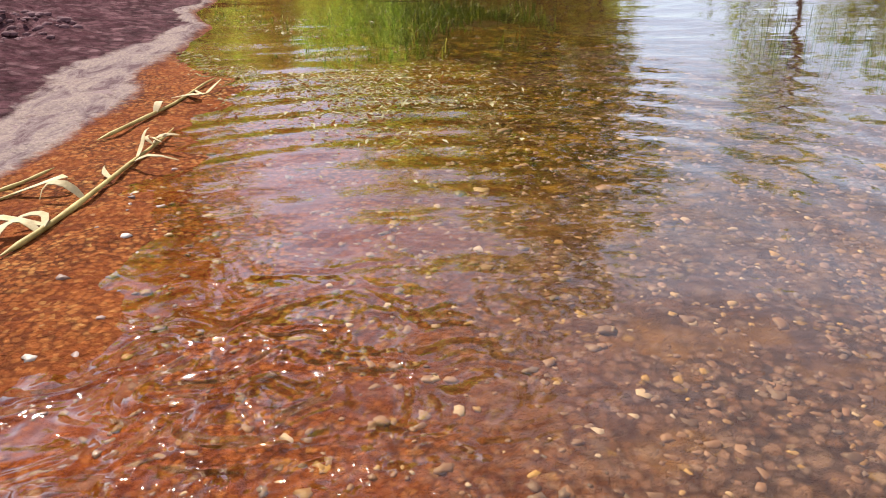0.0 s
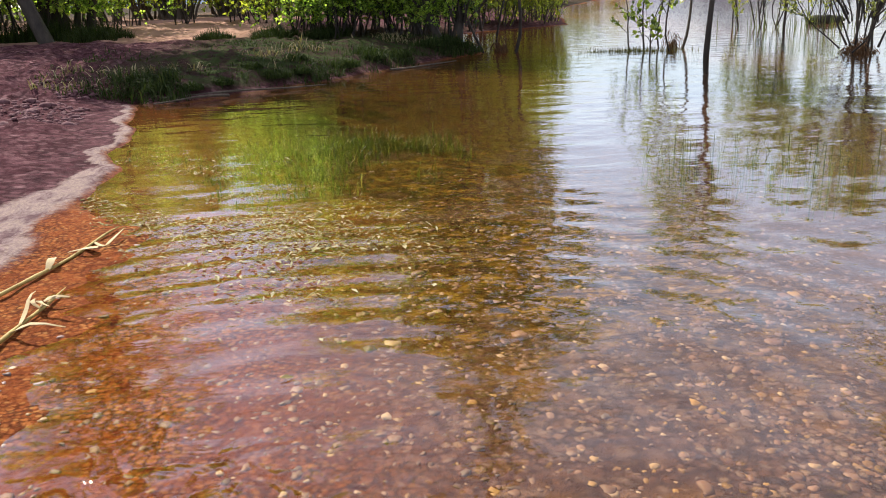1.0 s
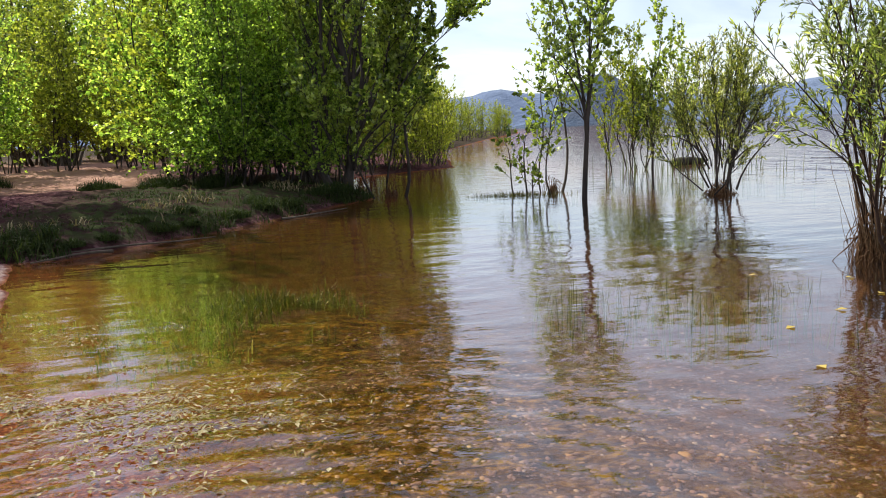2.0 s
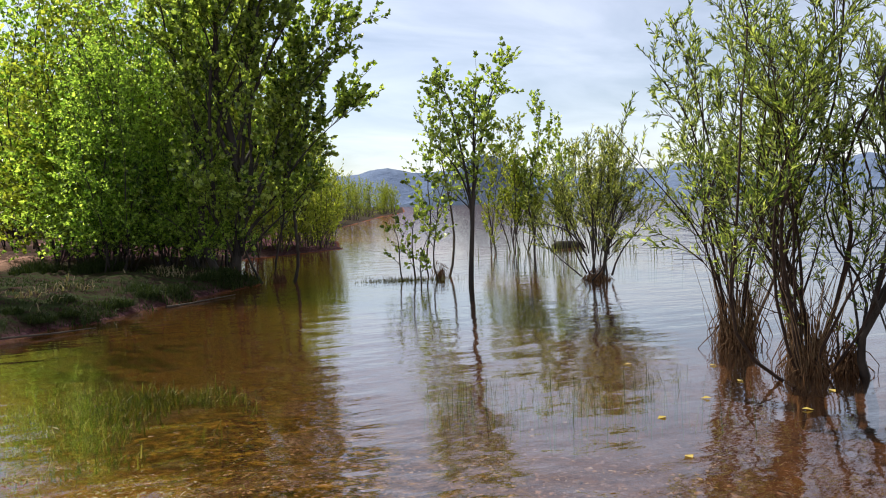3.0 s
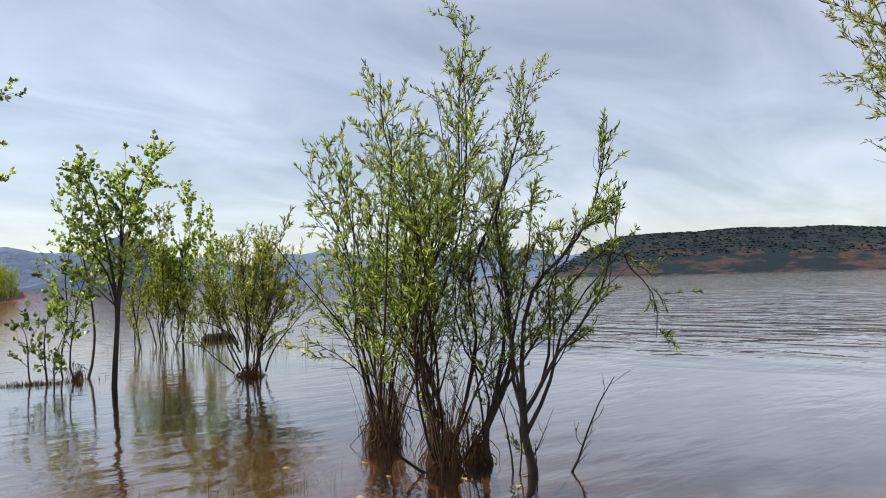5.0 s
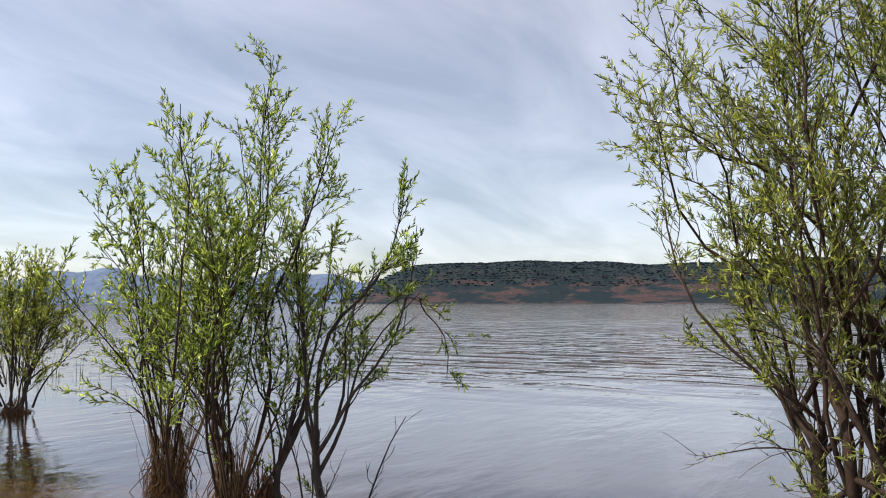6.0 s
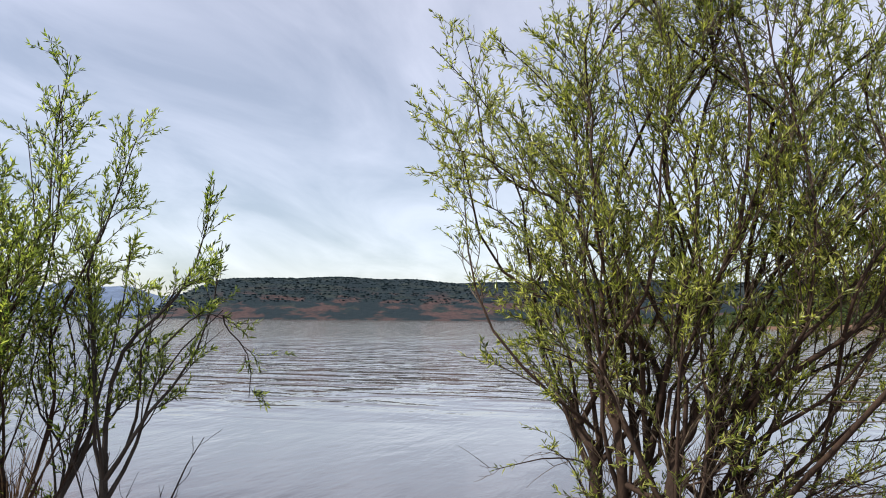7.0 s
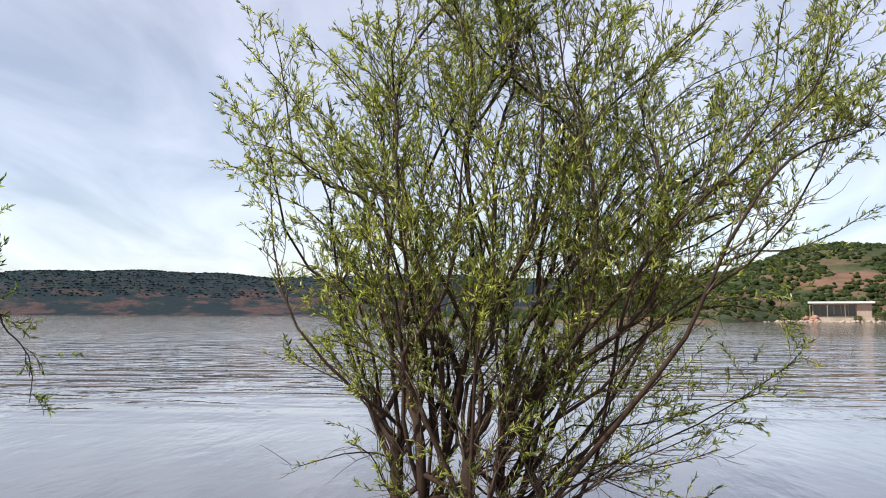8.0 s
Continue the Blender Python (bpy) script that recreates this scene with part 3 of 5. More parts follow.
def near_height(a):
    v = np.array(float(a))
    return 19 * float(smooth(v, 2, -13)) + 12 * float(smooth(v, -12, -28)) + 2.0 * math.sin(a * 0.5)


def near_foot(a):
    v = np.array(float(a))
    return 175 + 48 * float(smooth(v, -16, -20.5)) + 50 * float(smooth(v, -3, 4))


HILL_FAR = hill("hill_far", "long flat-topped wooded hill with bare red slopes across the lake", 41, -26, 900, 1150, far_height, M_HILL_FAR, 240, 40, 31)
HILL_NEAR = hill("hill_near", "scrub-covered hillside with patches of red earth beside the lake", 5, -75, near_foot, 360, near_height, M_HILL_NEAR, 240, 50, 37, 0.5, 0.8)
hill("hill_blue", "hills far beyond the lake, blue haze painted into their colour", 62, 30, 2300, 2700, lambda a: 92 + 18 * math.sin(a * 0.5) + 7 * math.sin(a * 1.7), M_HILL_BLUE, 120, 12, 41)
hill("hill_dark", "dark wooded hill at the far end of the lake, blued by painted haze", 74, 58, 1500, 1650, lambda a: 104 * math.exp(-((a - 66.4) / 3.4) ** 2), M_HILL_DARK, 90, 14, 43)
hill("hill_blue", "mountains far beyond the lake, blue haze painted into their colour", 110, 60, 2550, 2900, lambda a: 118 + 18 * math.sin(a * 0.35 + 1) + 8 * math.sin(a * 1.3), M_HILL_BLUE, 120, 12, 45)


def hill_scrub(src, count, lo, hi, size, seed, label, material, bias=None, squash=0.8):
    _, x, y, z, u = src
    r = np.random.RandomState(seed)
    ok = np.argwhere((u > lo) & (u < hi) & (z > 0.4))
    pick = ok[r.randint(0, len(ok), count)]
    a, b = pick[:, 0], pick[:, 1]
    p = np.stack([x[a, b], y[a, b], z[a, b]], -1)
    p[:, :2] += r.normal(0, size * 1.5, (count, 2))
    keep = waves(p[:, 0], p[:, 1], seed + 2, 0.12 / size, 4, 0.65) > -0.35 if bias is None else np.ones(count, bool)
    p = p[keep]
    v, f = blobs(p, r.uniform(0.4, 1.3, len(p)) * size, seed + 1, squash)
    tagged(new("scrub", fast_mesh("scrub", v, f, material)), label, "scrub", kind="stuff")


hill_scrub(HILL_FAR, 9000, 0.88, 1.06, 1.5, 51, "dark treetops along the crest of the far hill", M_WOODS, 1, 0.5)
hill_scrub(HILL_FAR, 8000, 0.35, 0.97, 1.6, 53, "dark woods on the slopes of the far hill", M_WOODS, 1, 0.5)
hill_scrub(HILL_NEAR, 24000, 0.03, 1.05, 0.95, 55, "green scrub and low trees on the near hillside", M_SCRUB)


# ---- trees ----
UP = np.array([0.0, 0.0, 1.0])


def bow_line(r, a, b, n, bow, wobble):
    """A stem's line from a to b: it leaves a steeply, bends over and wavers a little."""
    a, b = np.asarray(a, float), np.asarray(b, float)
    t = np.linspace(0, 1, n)[:, None]
    mid = (a + b) / 2 + bow
    p = (1 - t) ** 2 * a + 2 * t * (1 - t) * mid + t * t * b
    ln = np.linalg.norm(b - a)
    kinks = np.cumsum(r.normal(0, 1, (n, 3)), 0)
    for _ in range(2):
        kinks[1:-1] = (kinks[:-2] + kinks[1:-1] + kinks[2:]) / 3
    kinks -= kinks[0] * (1 - t) + t * kinks[-1]
    return p + kinks * wobble * ln / n


def at(p, t):
    f = t * (len(p) - 1)
    i = min(int(f), len(p) - 2)
    return p[i] + (p[i + 1] - p[i]) * (f - i), unit(p[i + 1] - p[i])


def leaf_row(r, lv, p, t0, per_m, size, wide, lift):
    """Leaves set along a twig."""
    ln = np.linalg.norm(p[-1] - p[0])
    n = max(2, int(ln * (1 - t0) * per_m + r.uniform(0, 1)))
    t = t0 + (1.0 - t0) * r.uniform(0, 1, n) ** 0.75
    f = t * (len(p) - 1)
    i = np.minimum(f.astype(int), len(p) - 2)
    seg = p[i + 1] - p[i]
    q = p[i] + seg * (f - i)[:, None]
    d = unit(seg) * 0.85 + unit(r.normal(0, 1, (n, 3))) * 0.72 + UP * lift
    nm = r.normal(0, 1, (n, 3)) + UP * 0.7
    s = size * r.uniform(0.55, 1.25, n)
    lv.add(q, d, nm, s, s * wide * r.uniform(0.8, 1.2, n))


def tree(name, label, category, base, stems, seed, leaf, wide, leaf_mat, bark, branch=3.0, reach=0.33, first=0.28, twig=7.0, twig_len=0.22, per_m=45,
         lift=0.15, spread=30, wobble=0.45, group="", bare=0.0, rise=0.25, foot=0.5, leafy=0.35, along=0.0, thick=0.62, fine=True, low_bare=-1.0, low=0.8, curve=0.21, twig_bark=None, trunks=0):
    """A tree or bush. stems: (x, y at the foot, x, y, z of the tip, radius at the foot), in metres from the base at the waterline."""
    r = np.random.RandomState(seed)
    top = thing(name, base)
    lv, bw, boles = Leaves(), Tubes(), []
    for sx, sy, tx, ty, tz, rad, *z0 in stems:
        tb = Tubes()
        a, b = np.array([sx, sy, z0[0] if z0 else -foot]), np.array([tx, ty, tz])
        bole = len(boles) < trunks
        if trunks and not bole and z0 and 0 < z0[0] < 1:
            c = min(boles, key=lambda q: np.min(np.hypot(q[:, 0] - sx, q[:, 1] - sy)))
            a = c[np.argmin(np.abs(c[:, 2] - z0[0]))]
        ln = np.linalg.norm(b - a)
        n = max(7, int(ln * (9 if bole else 5 if fine else 2)))
        bend = np.array([-(tx - sx) * curve, -(ty - sy) * curve, 0.285 * curve * tz]) + r.normal(0, 0.03 * ln, 3)
        p = bow_line(r, a, b, n, bend, wobble)
        tt = np.linspace(0, 1, n)
        rr = rad * thick * (1 - tt) ** 0.95 + 0.0028
        if bole:
            boles.append(p[:-1])
            rr = rad * thick * (1 - 0.55 * tt) * (1 + 0.08 * np.sin(np.arange(n) * 2.1 + sx * 9))
            rr[-1] = 0.004
        rr[0] *= 1.15
        tb.add(p, rr, 7 if rad > 0.025 and fine else 5)
        if along:
            leaf_row(r, lv, p, 0.75, per_m * along, leaf, wide, lift)
        for _ in range(int(ln * branch + r.uniform(0, 1))):
            t = first + (0.98 - first) * r.uniform(0, 1) ** low
            q, d = at(p, t)
            side = unit(np.cross(d, r.normal(0, 1, 3)))
            an = radians(spread) * r.uniform(0.6, 1.35)
            way = unit(d * math.cos(an) + side * math.sin(an) + UP * rise)
            bl = max(0.16, reach * ln * (1.08 - t) * r.uniform(0.55, 1.25) + 0.08)
            bp = bow_line(r, q, q + way * bl, 6, UP * 0.06 * bl * r.uniform(-0.6, 1.2), wobble)
            br = min(0.5 * float(np.interp(t, tt, rr)), 0.011 * bl + 0.0025)
            if fine:
                bw.add(bp, np.linspace(br, 0.0016, 6), 4)
            else:
                bw.add(bp[::2], np.linspace(br, 0.003, 3), 3)
            dead = r.uniform() < (bare if q[2] > low_bare else 0.75)
            if not dead:
                leaf_row(r, lv, bp, 0.45, per_m * 0.8, leaf, wide, lift)
            for _ in range(int(bl * twig + r.uniform(0, 1.6))):
                u = r.uniform(0.15, 1.0)
                q2, d2 = at(bp, u)
                side = unit(np.cross(d2, r.normal(0, 1, 3)))
                an = radians(spread) * r.uniform(0.5, 1.3)
                way = unit(d2 * math.cos(an) + side * math.sin(an) + UP * rise * 0.7)
                tl = twig_len * r.uniform(0.5, 1.35)
                tp = bow_line(r, q2, q2 + way * tl, 4, UP * r.uniform(-0.1, 0.12) * tl, wobble)
                if fine:
                    bw.add(tp, np.linspace(0.0026, 0.0011, 4), 3)
                if not dead and t > leafy * r.uniform(0.5, 1.2):
                    leaf_row(r, lv, tp, 0.1, per_m, leaf, wide, lift)
        part("stem", tb.mesh("stem", bark), top)
    tagged(part("branchwork", bw.mesh("branchwork", twig_bark or bark), top), kind="stuff")
    if lv.p:
        tagged(part("crown", lv.mesh("crown", leaf_mat), top), kind="stuff")
    return tagged(top, label, category, group)


def fan(r, n, foot, tips, rad, jitter=0.25, start=None):
    """n stems from a ring of feet to tips spread over a box: tips is (x0, x1, y0, y1, z0, z1); outer tips are lower."""
    x0, x1, y0, y1, z0, z1 = tips
    out = []
    for i in range(n):
        a = i * 2.39996 + r.uniform(-jitter, jitter)
        k = math.sqrt((i + 0.5) / n)
        ex, ey = k * math.cos(a), k * math.sin(a)
        z = z1 - (z1 - z0) * k ** 1.6 * r.uniform(0.75, 1.1)
        out.append((foot * ex, foot * ey, (x0 + x1) / 2 + ex * (x1 - x0) / 2, (y0 + y1) / 2 + ey * (y1 - y0) / 2, z, rad * r.uniform(0.55, 1.15)) + (() if start is None else (start + r.uniform(-0.05, 0.1) + 0.36 * (i % 2),)))
    return out


def root_skirt(name, label, at_place, radius, height, count, seed, shoots=0.0):
    """Matted water roots and shoots round the foot of a drowned willow: an uneven stump and many fibres."""
    r = np.random.RandomState(seed)
    top = thing(name, at_place)
    sh = Tubes()
    for k in range(3):
        tb = Tubes()
        a = r.uniform(0, 6.3)
        o = np.array([math.cos(a), math.sin(a), 0]) * radius * 0.45
        z = np.linspace(-0.5, height * r.uniform(0.5, 0.8), 7)
        p = o + np.stack([r.normal(0, 0.012, 7), r.normal(0, 0.012, 7), z], -1)
        tb.add(p, radius * np.array([0.45, 0.46, 0.5, 0.42, 0.4, 0.26, 0.08]) * r.uniform(0.7, 1.2, 7), 9)
        part("stump", tb.mesh("stump", M_ROOT), top)
    tb = Tubes()
    for _ in range(count):
        a, k = r.uniform(0, 6.3), radius * r.uniform(0.3, 0.95)
        h = height * r.uniform(0.1, 1.3) ** 1.7 * (1.25 - 0.6 * k / radius) * (0.7 + 0.45 * math.sin(a * 2 + seed))
        o = np.array([math.cos(a) * k, math.sin(a) * k, h])
        e = np.array([math.cos(a + r.uniform(-.3, .3)) * k * r.uniform(0.8, 1.7), math.sin(a) * k * r.uniform(0.8, 1.7), -0.12])
        o = o + r.normal(0, 0.02, 3)
        p = bow_line(r, o, e, 6, np.array([math.cos(a), math.sin(a), 0.3]) * 0.03 + r.normal(0, 0.025, 3), 1.1)
        tb.add(p, np.linspace(0.0036, 0.0016, 6) * r.uniform(0.5, 1.5), 4)
    for _ in range(int(count * shoots)):
        a, k = r.uniform(0, 6.3), radius * r.uniform(0.2, 0.9)
        o = np.array([math.cos(a) * k, math.sin(a) * k, r.uniform(-0.05, 0.08)])
        h = height * r.uniform(0.8, 3.0)
        e = o + np.array([math.cos(a) * h * r.uniform(0.0, 0.45), math.sin(a) * h * r.uniform(0.0, 0.45), h])
        sh.add(bow_line(r, o, e, 5, np.array([0, 0, 0.02]), 0.25), np.linspace(0.0042, 0.0014, 5) * r.uniform(0.6, 1.3), 4)
    if sh.v:
        tagged(part("shoot_growth", sh.mesh("shoot_growth", M_SHOOT), top, "straight pale brown shoots"), kind="stuff")
    tagged(part("root_mat", tb.mesh("root_mat", M_ROOT), top, "brown matted hanging roots"), kind="stuff")
    return tagged(top, label, "roots", "root clumps in the water")


WILLOW = dict(leaf=0.050, wide=0.24, leaf_mat=M_WILLOW, thick=0.37, wobble=0.55)
POPLAR = dict(leaf=0.074, wide=0.85, leaf_mat=M_POPLAR)
rs = np.random.RandomState(77)

# the large willow bush, standing by itself
big = [(-0.05, 0.45, -0.1, 1.40, 2.3, 0.05), (0.0, 0.42, 0.0, 1.68, 2.9, 0.055), (0.1, 0.35, 0.3, 1.55, 3.7, 0.05), (-0.1, 0.3, -0.2, 1.15, 3.4, 0.05),
       (0.1, 0.15, 0.2, 0.65, 4.3, 0.055), (-0.1, 0.1, -0.1, 0.25, 4.1, 0.06), (0.0, 0.0, 0.25, -0.1, 4.4, 0.06), (-0.15, -0.1, -0.35, 0.0, 3.5, 0.045),
       (0.1, -0.15, 0.35, -0.65, 4.2, 0.055), (0.0, -0.2, 0.1, -1.1, 3.7, 0.055), (0.0, -0.3, 0.0, -1.9, 3.7, 0.06), (0.1, -0.35, 0.1, -2.75, 3.3, 0.06), (0.05, -0.35, -0.3, -2.6, 2.7, 0.045),
       (-0.1, -0.35, -0.25, -2.1, 2.2, 0.065), (0.0, -0.4, -0.1, -2.15, 1.45, 0.055), (-0.2, 0.1, -0.75, 0.35, 2.5, 0.04), (-0.2, -0.2, -0.7, -0.6, 2.6, 0.04),
       (-0.1, 0.5, -0.3, 1.0, 1.3, 0.03), (-0.15, 0.45, -0.45, 0.9, 1.7, 0.03), (0.15, 0.5, 0.3, 1.05, 1.6, 0.03), (-0.25, 0.0, -0.8, -0.15, 1.6, 0.03),
       (0.25, 0.1, 0.7, 0.5, 3.4, 0.045), (0.25, -0.2, 0.8, -0.7, 3.2, 0.045), (0.2, 0.3, 0.6, 1.0, 2.9, 0.04), (0.0, 0.3, -0.3, 1.6, 3.35, 0.04), (0.1, 0.4, 0.2, 1.5, 2.6, 0.04), (-0.1, 0.35, -0.4, 1.45, 2.6, 0.035), (-0.2, -0.4, -0.5, -1.3, 1.1, 0.03)]
big = [(a, b, c, d * (0.98 if d > 0 else 1), e, f) for a, b, c, d, e, f in big]
big += [(0.1, -0.3, 0.1, -2.75, 4.15, 0.045), (0.15, -0.25, 0.3, -2.3, 4.4, 0.045), (0.0, -0.3, -0.2, -2.5, 3.9, 0.04), (0.1, -0.2, 0.1, -1.6, 4.4, 0.05), (0.1, -0.3, 0.2, -2.95, 3.75, 0.035), (0.0, -0.35, 0.2, -2.0, 3.0, 0.045), (0.0, -0.35, 0.1, -2.85, 2.2, 0.035),
        (0.0, -0.35, -0.2, -1.95, 0.95, 0.018, 0.1), (-0.1, -0.35, -0.35, -1.6, 0.6, 0.014, 0.15), (-0.05, -0.4, -0.2, -1.4, 0.8, 0.015, 0.2), (0.0, -0.4, 0.2, -1.9, 0.7, 0.015, 0.1), (-0.1, -0.3, -0.5, -1.7, 0.25, 0.012, 0.3), (0.0, -0.35, -0.1, -2.2, 1.15, 0.02, 0.1),
        (-0.1, 0.5, -0.3, 1.1, 0.45, 0.014, 0.1), (-0.1, 0.45, -0.2, 0.8, 0.6, 0.013, 0.1),
        (0.0, -0.3, 0.0, -2.95, 2.75, 0.036), (0.1, -0.2, 0.1, -2.55, 2.85, 0.034), (0.1, -0.3, 0.1, -3.15, 3.2, 0.034), (0.0, -0.3, 0.2, -2.3, 3.4, 0.034),
        (0.1, 0.1, 0.1, 0.3, 4.6, 0.04), (-0.1, 0.0, -0.1, 0.0, 4.7, 0.04), (0.2, -0.2, 0.2, -0.45, 4.6, 0.04), (-0.1, 0.3, -0.3, 0.8, 4.2, 0.036), (0.0, -0.3, 0.0, -0.85, 4.4, 0.036), (-0.1, 0.2, -0.4, 0.5, 3.7, 0.032)]
big += fan(rs, 3, 0.3, (-0.9, 0.9, -1.5, 1.6, 1.7, 3.9), 0.028)
for i in range(24):
    side = rs.uniform(-0.85, 0.40)
    big.append((rs.uniform(-0.15, 0.1), side * 0.5, rs.uniform(-0.7, 0.3), side * rs.uniform(0.9, 2.0), rs.uniform(0.15, 1.1), 0.012 * rs.uniform(0.7, 1.5), 0.1))
trunks = [(0.0, 0.42), (-0.08, 0.2), (0.12, 0.08), (-0.1, -0.12), (0.08, -0.25), (-0.02, -0.4)]
gathered = []
for sx, sy, tx, ty, tz, rad, *z0 in big:
    cx, cy = min(trunks, key=lambda c: (c[0] - sx) ** 2 + (c[1] - sy) ** 2)
    gathered.append((cx + rs.uniform(-0.022, 0.022), cy + rs.uniform(-0.022, 0.022), tx, ty, tz, min(rad, 0.046), (rs.uniform(0.05, 0.5) if z0 else (0.1, 0.45, 0.75, 0.25)[len(gathered) % 4])))
big = [(cx, cy, cx * 1.3, cy * 1.5 + 0.02, 0.95 + 0.15 * (i % 3), 0.17 - 0.025 * (i % 3)) for i, (cx, cy) in enumerate(trunks)] + gathered
tree("willow_bush", "large spreading willow bush with brown stems and narrow green leaves", "bush", (6.3, 0.68, 0), big, 11,
     bark=M_BARK_RED, branch=7.2, reach=0.30, first=0.16, twig=9, twig_len=0.22, per_m=86, spread=38, foot=0.75, bare=0.17, along=0.8, leafy=0.15, low_bare=0.65, curve=0.24, **dict(WILLOW, wobble=0.8, thick=0.36, twig_bark=M_TWIG, trunks=6, leaf=0.052, wide=0.21))

# the drowned willows in a row
tree("willow", "slender many-stemmed willow rising from matted roots in the lake", "willow", (5.17, 5.6, 0),
     [(0, 0, 0.02, 0.0, 0.5, 0.10)] + fan(rs, 10, 0.07, (-0.95, 0.5, -0.5, 0.55, 1.3, 2.6), 0.024, 0.25, -0.1), 21, bark=M_BARK_RED, branch=6.2, reach=0.30, spread=38, first=0.2, twig=11, twig_len=0.20, per_m=100, low_bare=0.36, group="drowned willows", **dict(WILLOW, leaf_mat=M_WILLOW_GREEN))
tree("willow", "tall many-stemmed willow with fresh green leaves standing in the lake", "willow", (4.94, 4.70, 0),
     [(0, 0, 0.0, 0.02, 0.4, 0.085), (0.0, 0.02, 0.25, -0.10, 3.22, 0.044, -0.1), (0.03, 0.0, 0.20, -0.05, 3.0, 0.035, -0.1), (-0.04, 0.04, -0.20, 0.36, 2.82, 0.035, -0.1), (-0.04, 0.0, -0.35, 0.2, 2.5, 0.026, -0.1),
      (0.04, -0.03, 0.5, -0.48, 2.7, 0.03, 0.1), (0.0, -0.03, 0.1, -0.35, 2.3, 0.02, 0.15), (-0.02, 0.04, -0.05, 0.2, 2.5, 0.024, -0.1), (0.02, -0.03, 0.35, -0.15, 2.1, 0.018, -0.1), (0.0, 0.03, 0.1, 0.1, 2.7, 0.022, -0.1),
      (-0.05, -0.02, -0.45, -0.2, 1.9, 0.018, -0.1), (0.04, 0.03, 0.3, 0.35, 2.2, 0.02, -0.1)] + fan(rs, 3, 0.05, (-0.45, 0.55, -0.45, 0.45, 1.6, 2.9), 0.020, 0.25, -0.1), 22,
     bark=M_BARK_RED, branch=6.4, reach=0.29, spread=40, first=0.18, twig=10.5, twig_len=0.20, per_m=88, low_bare=0.36, group="drowned willows", **dict(WILLOW, leaf_mat=M_WILLOW_GREEN))
tree("willow", "short leaning willow with a dark foot, standing in the lake", "willow", (5.23, 4.62, 0),
     [(0, 0, 0.16, -0.14, 0.62, 0.105), (0.07, -0.05, 0.30, -0.25, 2.2, 0.05, 0.3), (0.10, -0.08, 0.42, -0.36, 1.6, 0.03, 0.42), (0.02, 0.0, -0.10, 0.05, 1.2, 0.018, 0.12), (0.05, -0.03, 0.05, -0.12, 1.7, 0.024, 0.22), (0.09, -0.08, 0.25, 0.0, 1.9, 0.03, 0.36), (-0.05, 0.04, -0.16, 0.1, 0.5, 0.014, -0.1)], 23,
     bark=M_BARK_DARK, branch=6.5, reach=0.25, first=0.28, twig=11, twig_len=0.18, per_m=100, low_bare=0.5, bare=0.15, group="drowned willows", **dict(WILLOW, leaf_mat=M_WILLOW_GREEN, wobble=0.85), trunks=1)
tree("willow", "dark-stemmed willow leaning out over open water with dead lower branches", "willow", (5.12, 4.15, 0),
     [(0, 0, 0.03, -0.03, 0.56, 0.13), (0.015, -0.015, 0.40, -0.50, 2.35, 0.042, 0.4), (0.02, -0.01, 0.46, -0.54, 1.95, 0.038, 0.36), (0.0, 0.0, 0.10, -0.08, 1.85, 0.034, 0.4), (0.0, 0.0, -0.08, 0.15, 1.5, 0.026, 0.34), (0.02, -0.01, 0.30, -0.3, 1.6, 0.03, 0.42),
      (0.015, -0.015, 0.46, -0.565, 1.48, 0.036, 0.28), (0.2, -0.25, 0.46, -0.565, 1.42, 0.012, 1.2), (0.46, -0.565, 0.58, -0.71, 0.88, 0.009, 1.44), (-0.04, 0.03, -0.14, 0.12, 0.75, 0.013, -0.1)], 24,
     bark=M_BARK_DARK, branch=6.0, reach=0.24, first=0.34, twig=11, twig_len=0.18, per_m=112, low_bare=0.6, bare=0.1, group="drowned willows", **dict(WILLOW, leaf_mat=M_WILLOW_GREEN, wobble=0.8), trunks=1)
tree("willow", "thin bare curved willow branch rising from the lake", "willow", (5.27, 4.08, 0),
     [(0.0, 0.0, 0.31, -0.38, 0.62, 0.026, -0.25), (-0.16, 0.12, -0.12, 0.2, 0.5, 0.014, -0.3)], 26,
     bark=M_BARK_DARK, branch=7, reach=0.10, first=0.4, twig=5, twig_len=0.07, per_m=24, bare=0.9, leafy=0.9, curve=0.5, group="drowned willows", **dict(WILLOW, leaf_mat=M_WILLOW_GREEN))

# young poplars and sallows further out
tree("young_poplar", "young poplar with a straight dark trunk standing in the lake", "tree", (5.38, 11.17, 0),
     [(0.0, 0.0, 0.12, -0.05, 2.95, 0.056), (0.02, 0.0, 0.55, -0.22, 3.15, 0.03, 0.95), (0.02, 0.0, -0.32, 0.15, 2.85, 0.028, 0.85), (0.03, 0.0, 0.3, 0.2, 2.5, 0.022, 1.1), (0.02, 0.0, -0.55, 0.1, 2.0, 0.02, 1.05)], 31,
     bark=M_BARK_DARK, branch=7, reach=0.30, first=0.40, twig=8, twig_len=0.24, per_m=30, rise=0.3, spread=50, thick=0.8, wobble=0.12, foot=0.8, **POPLAR)
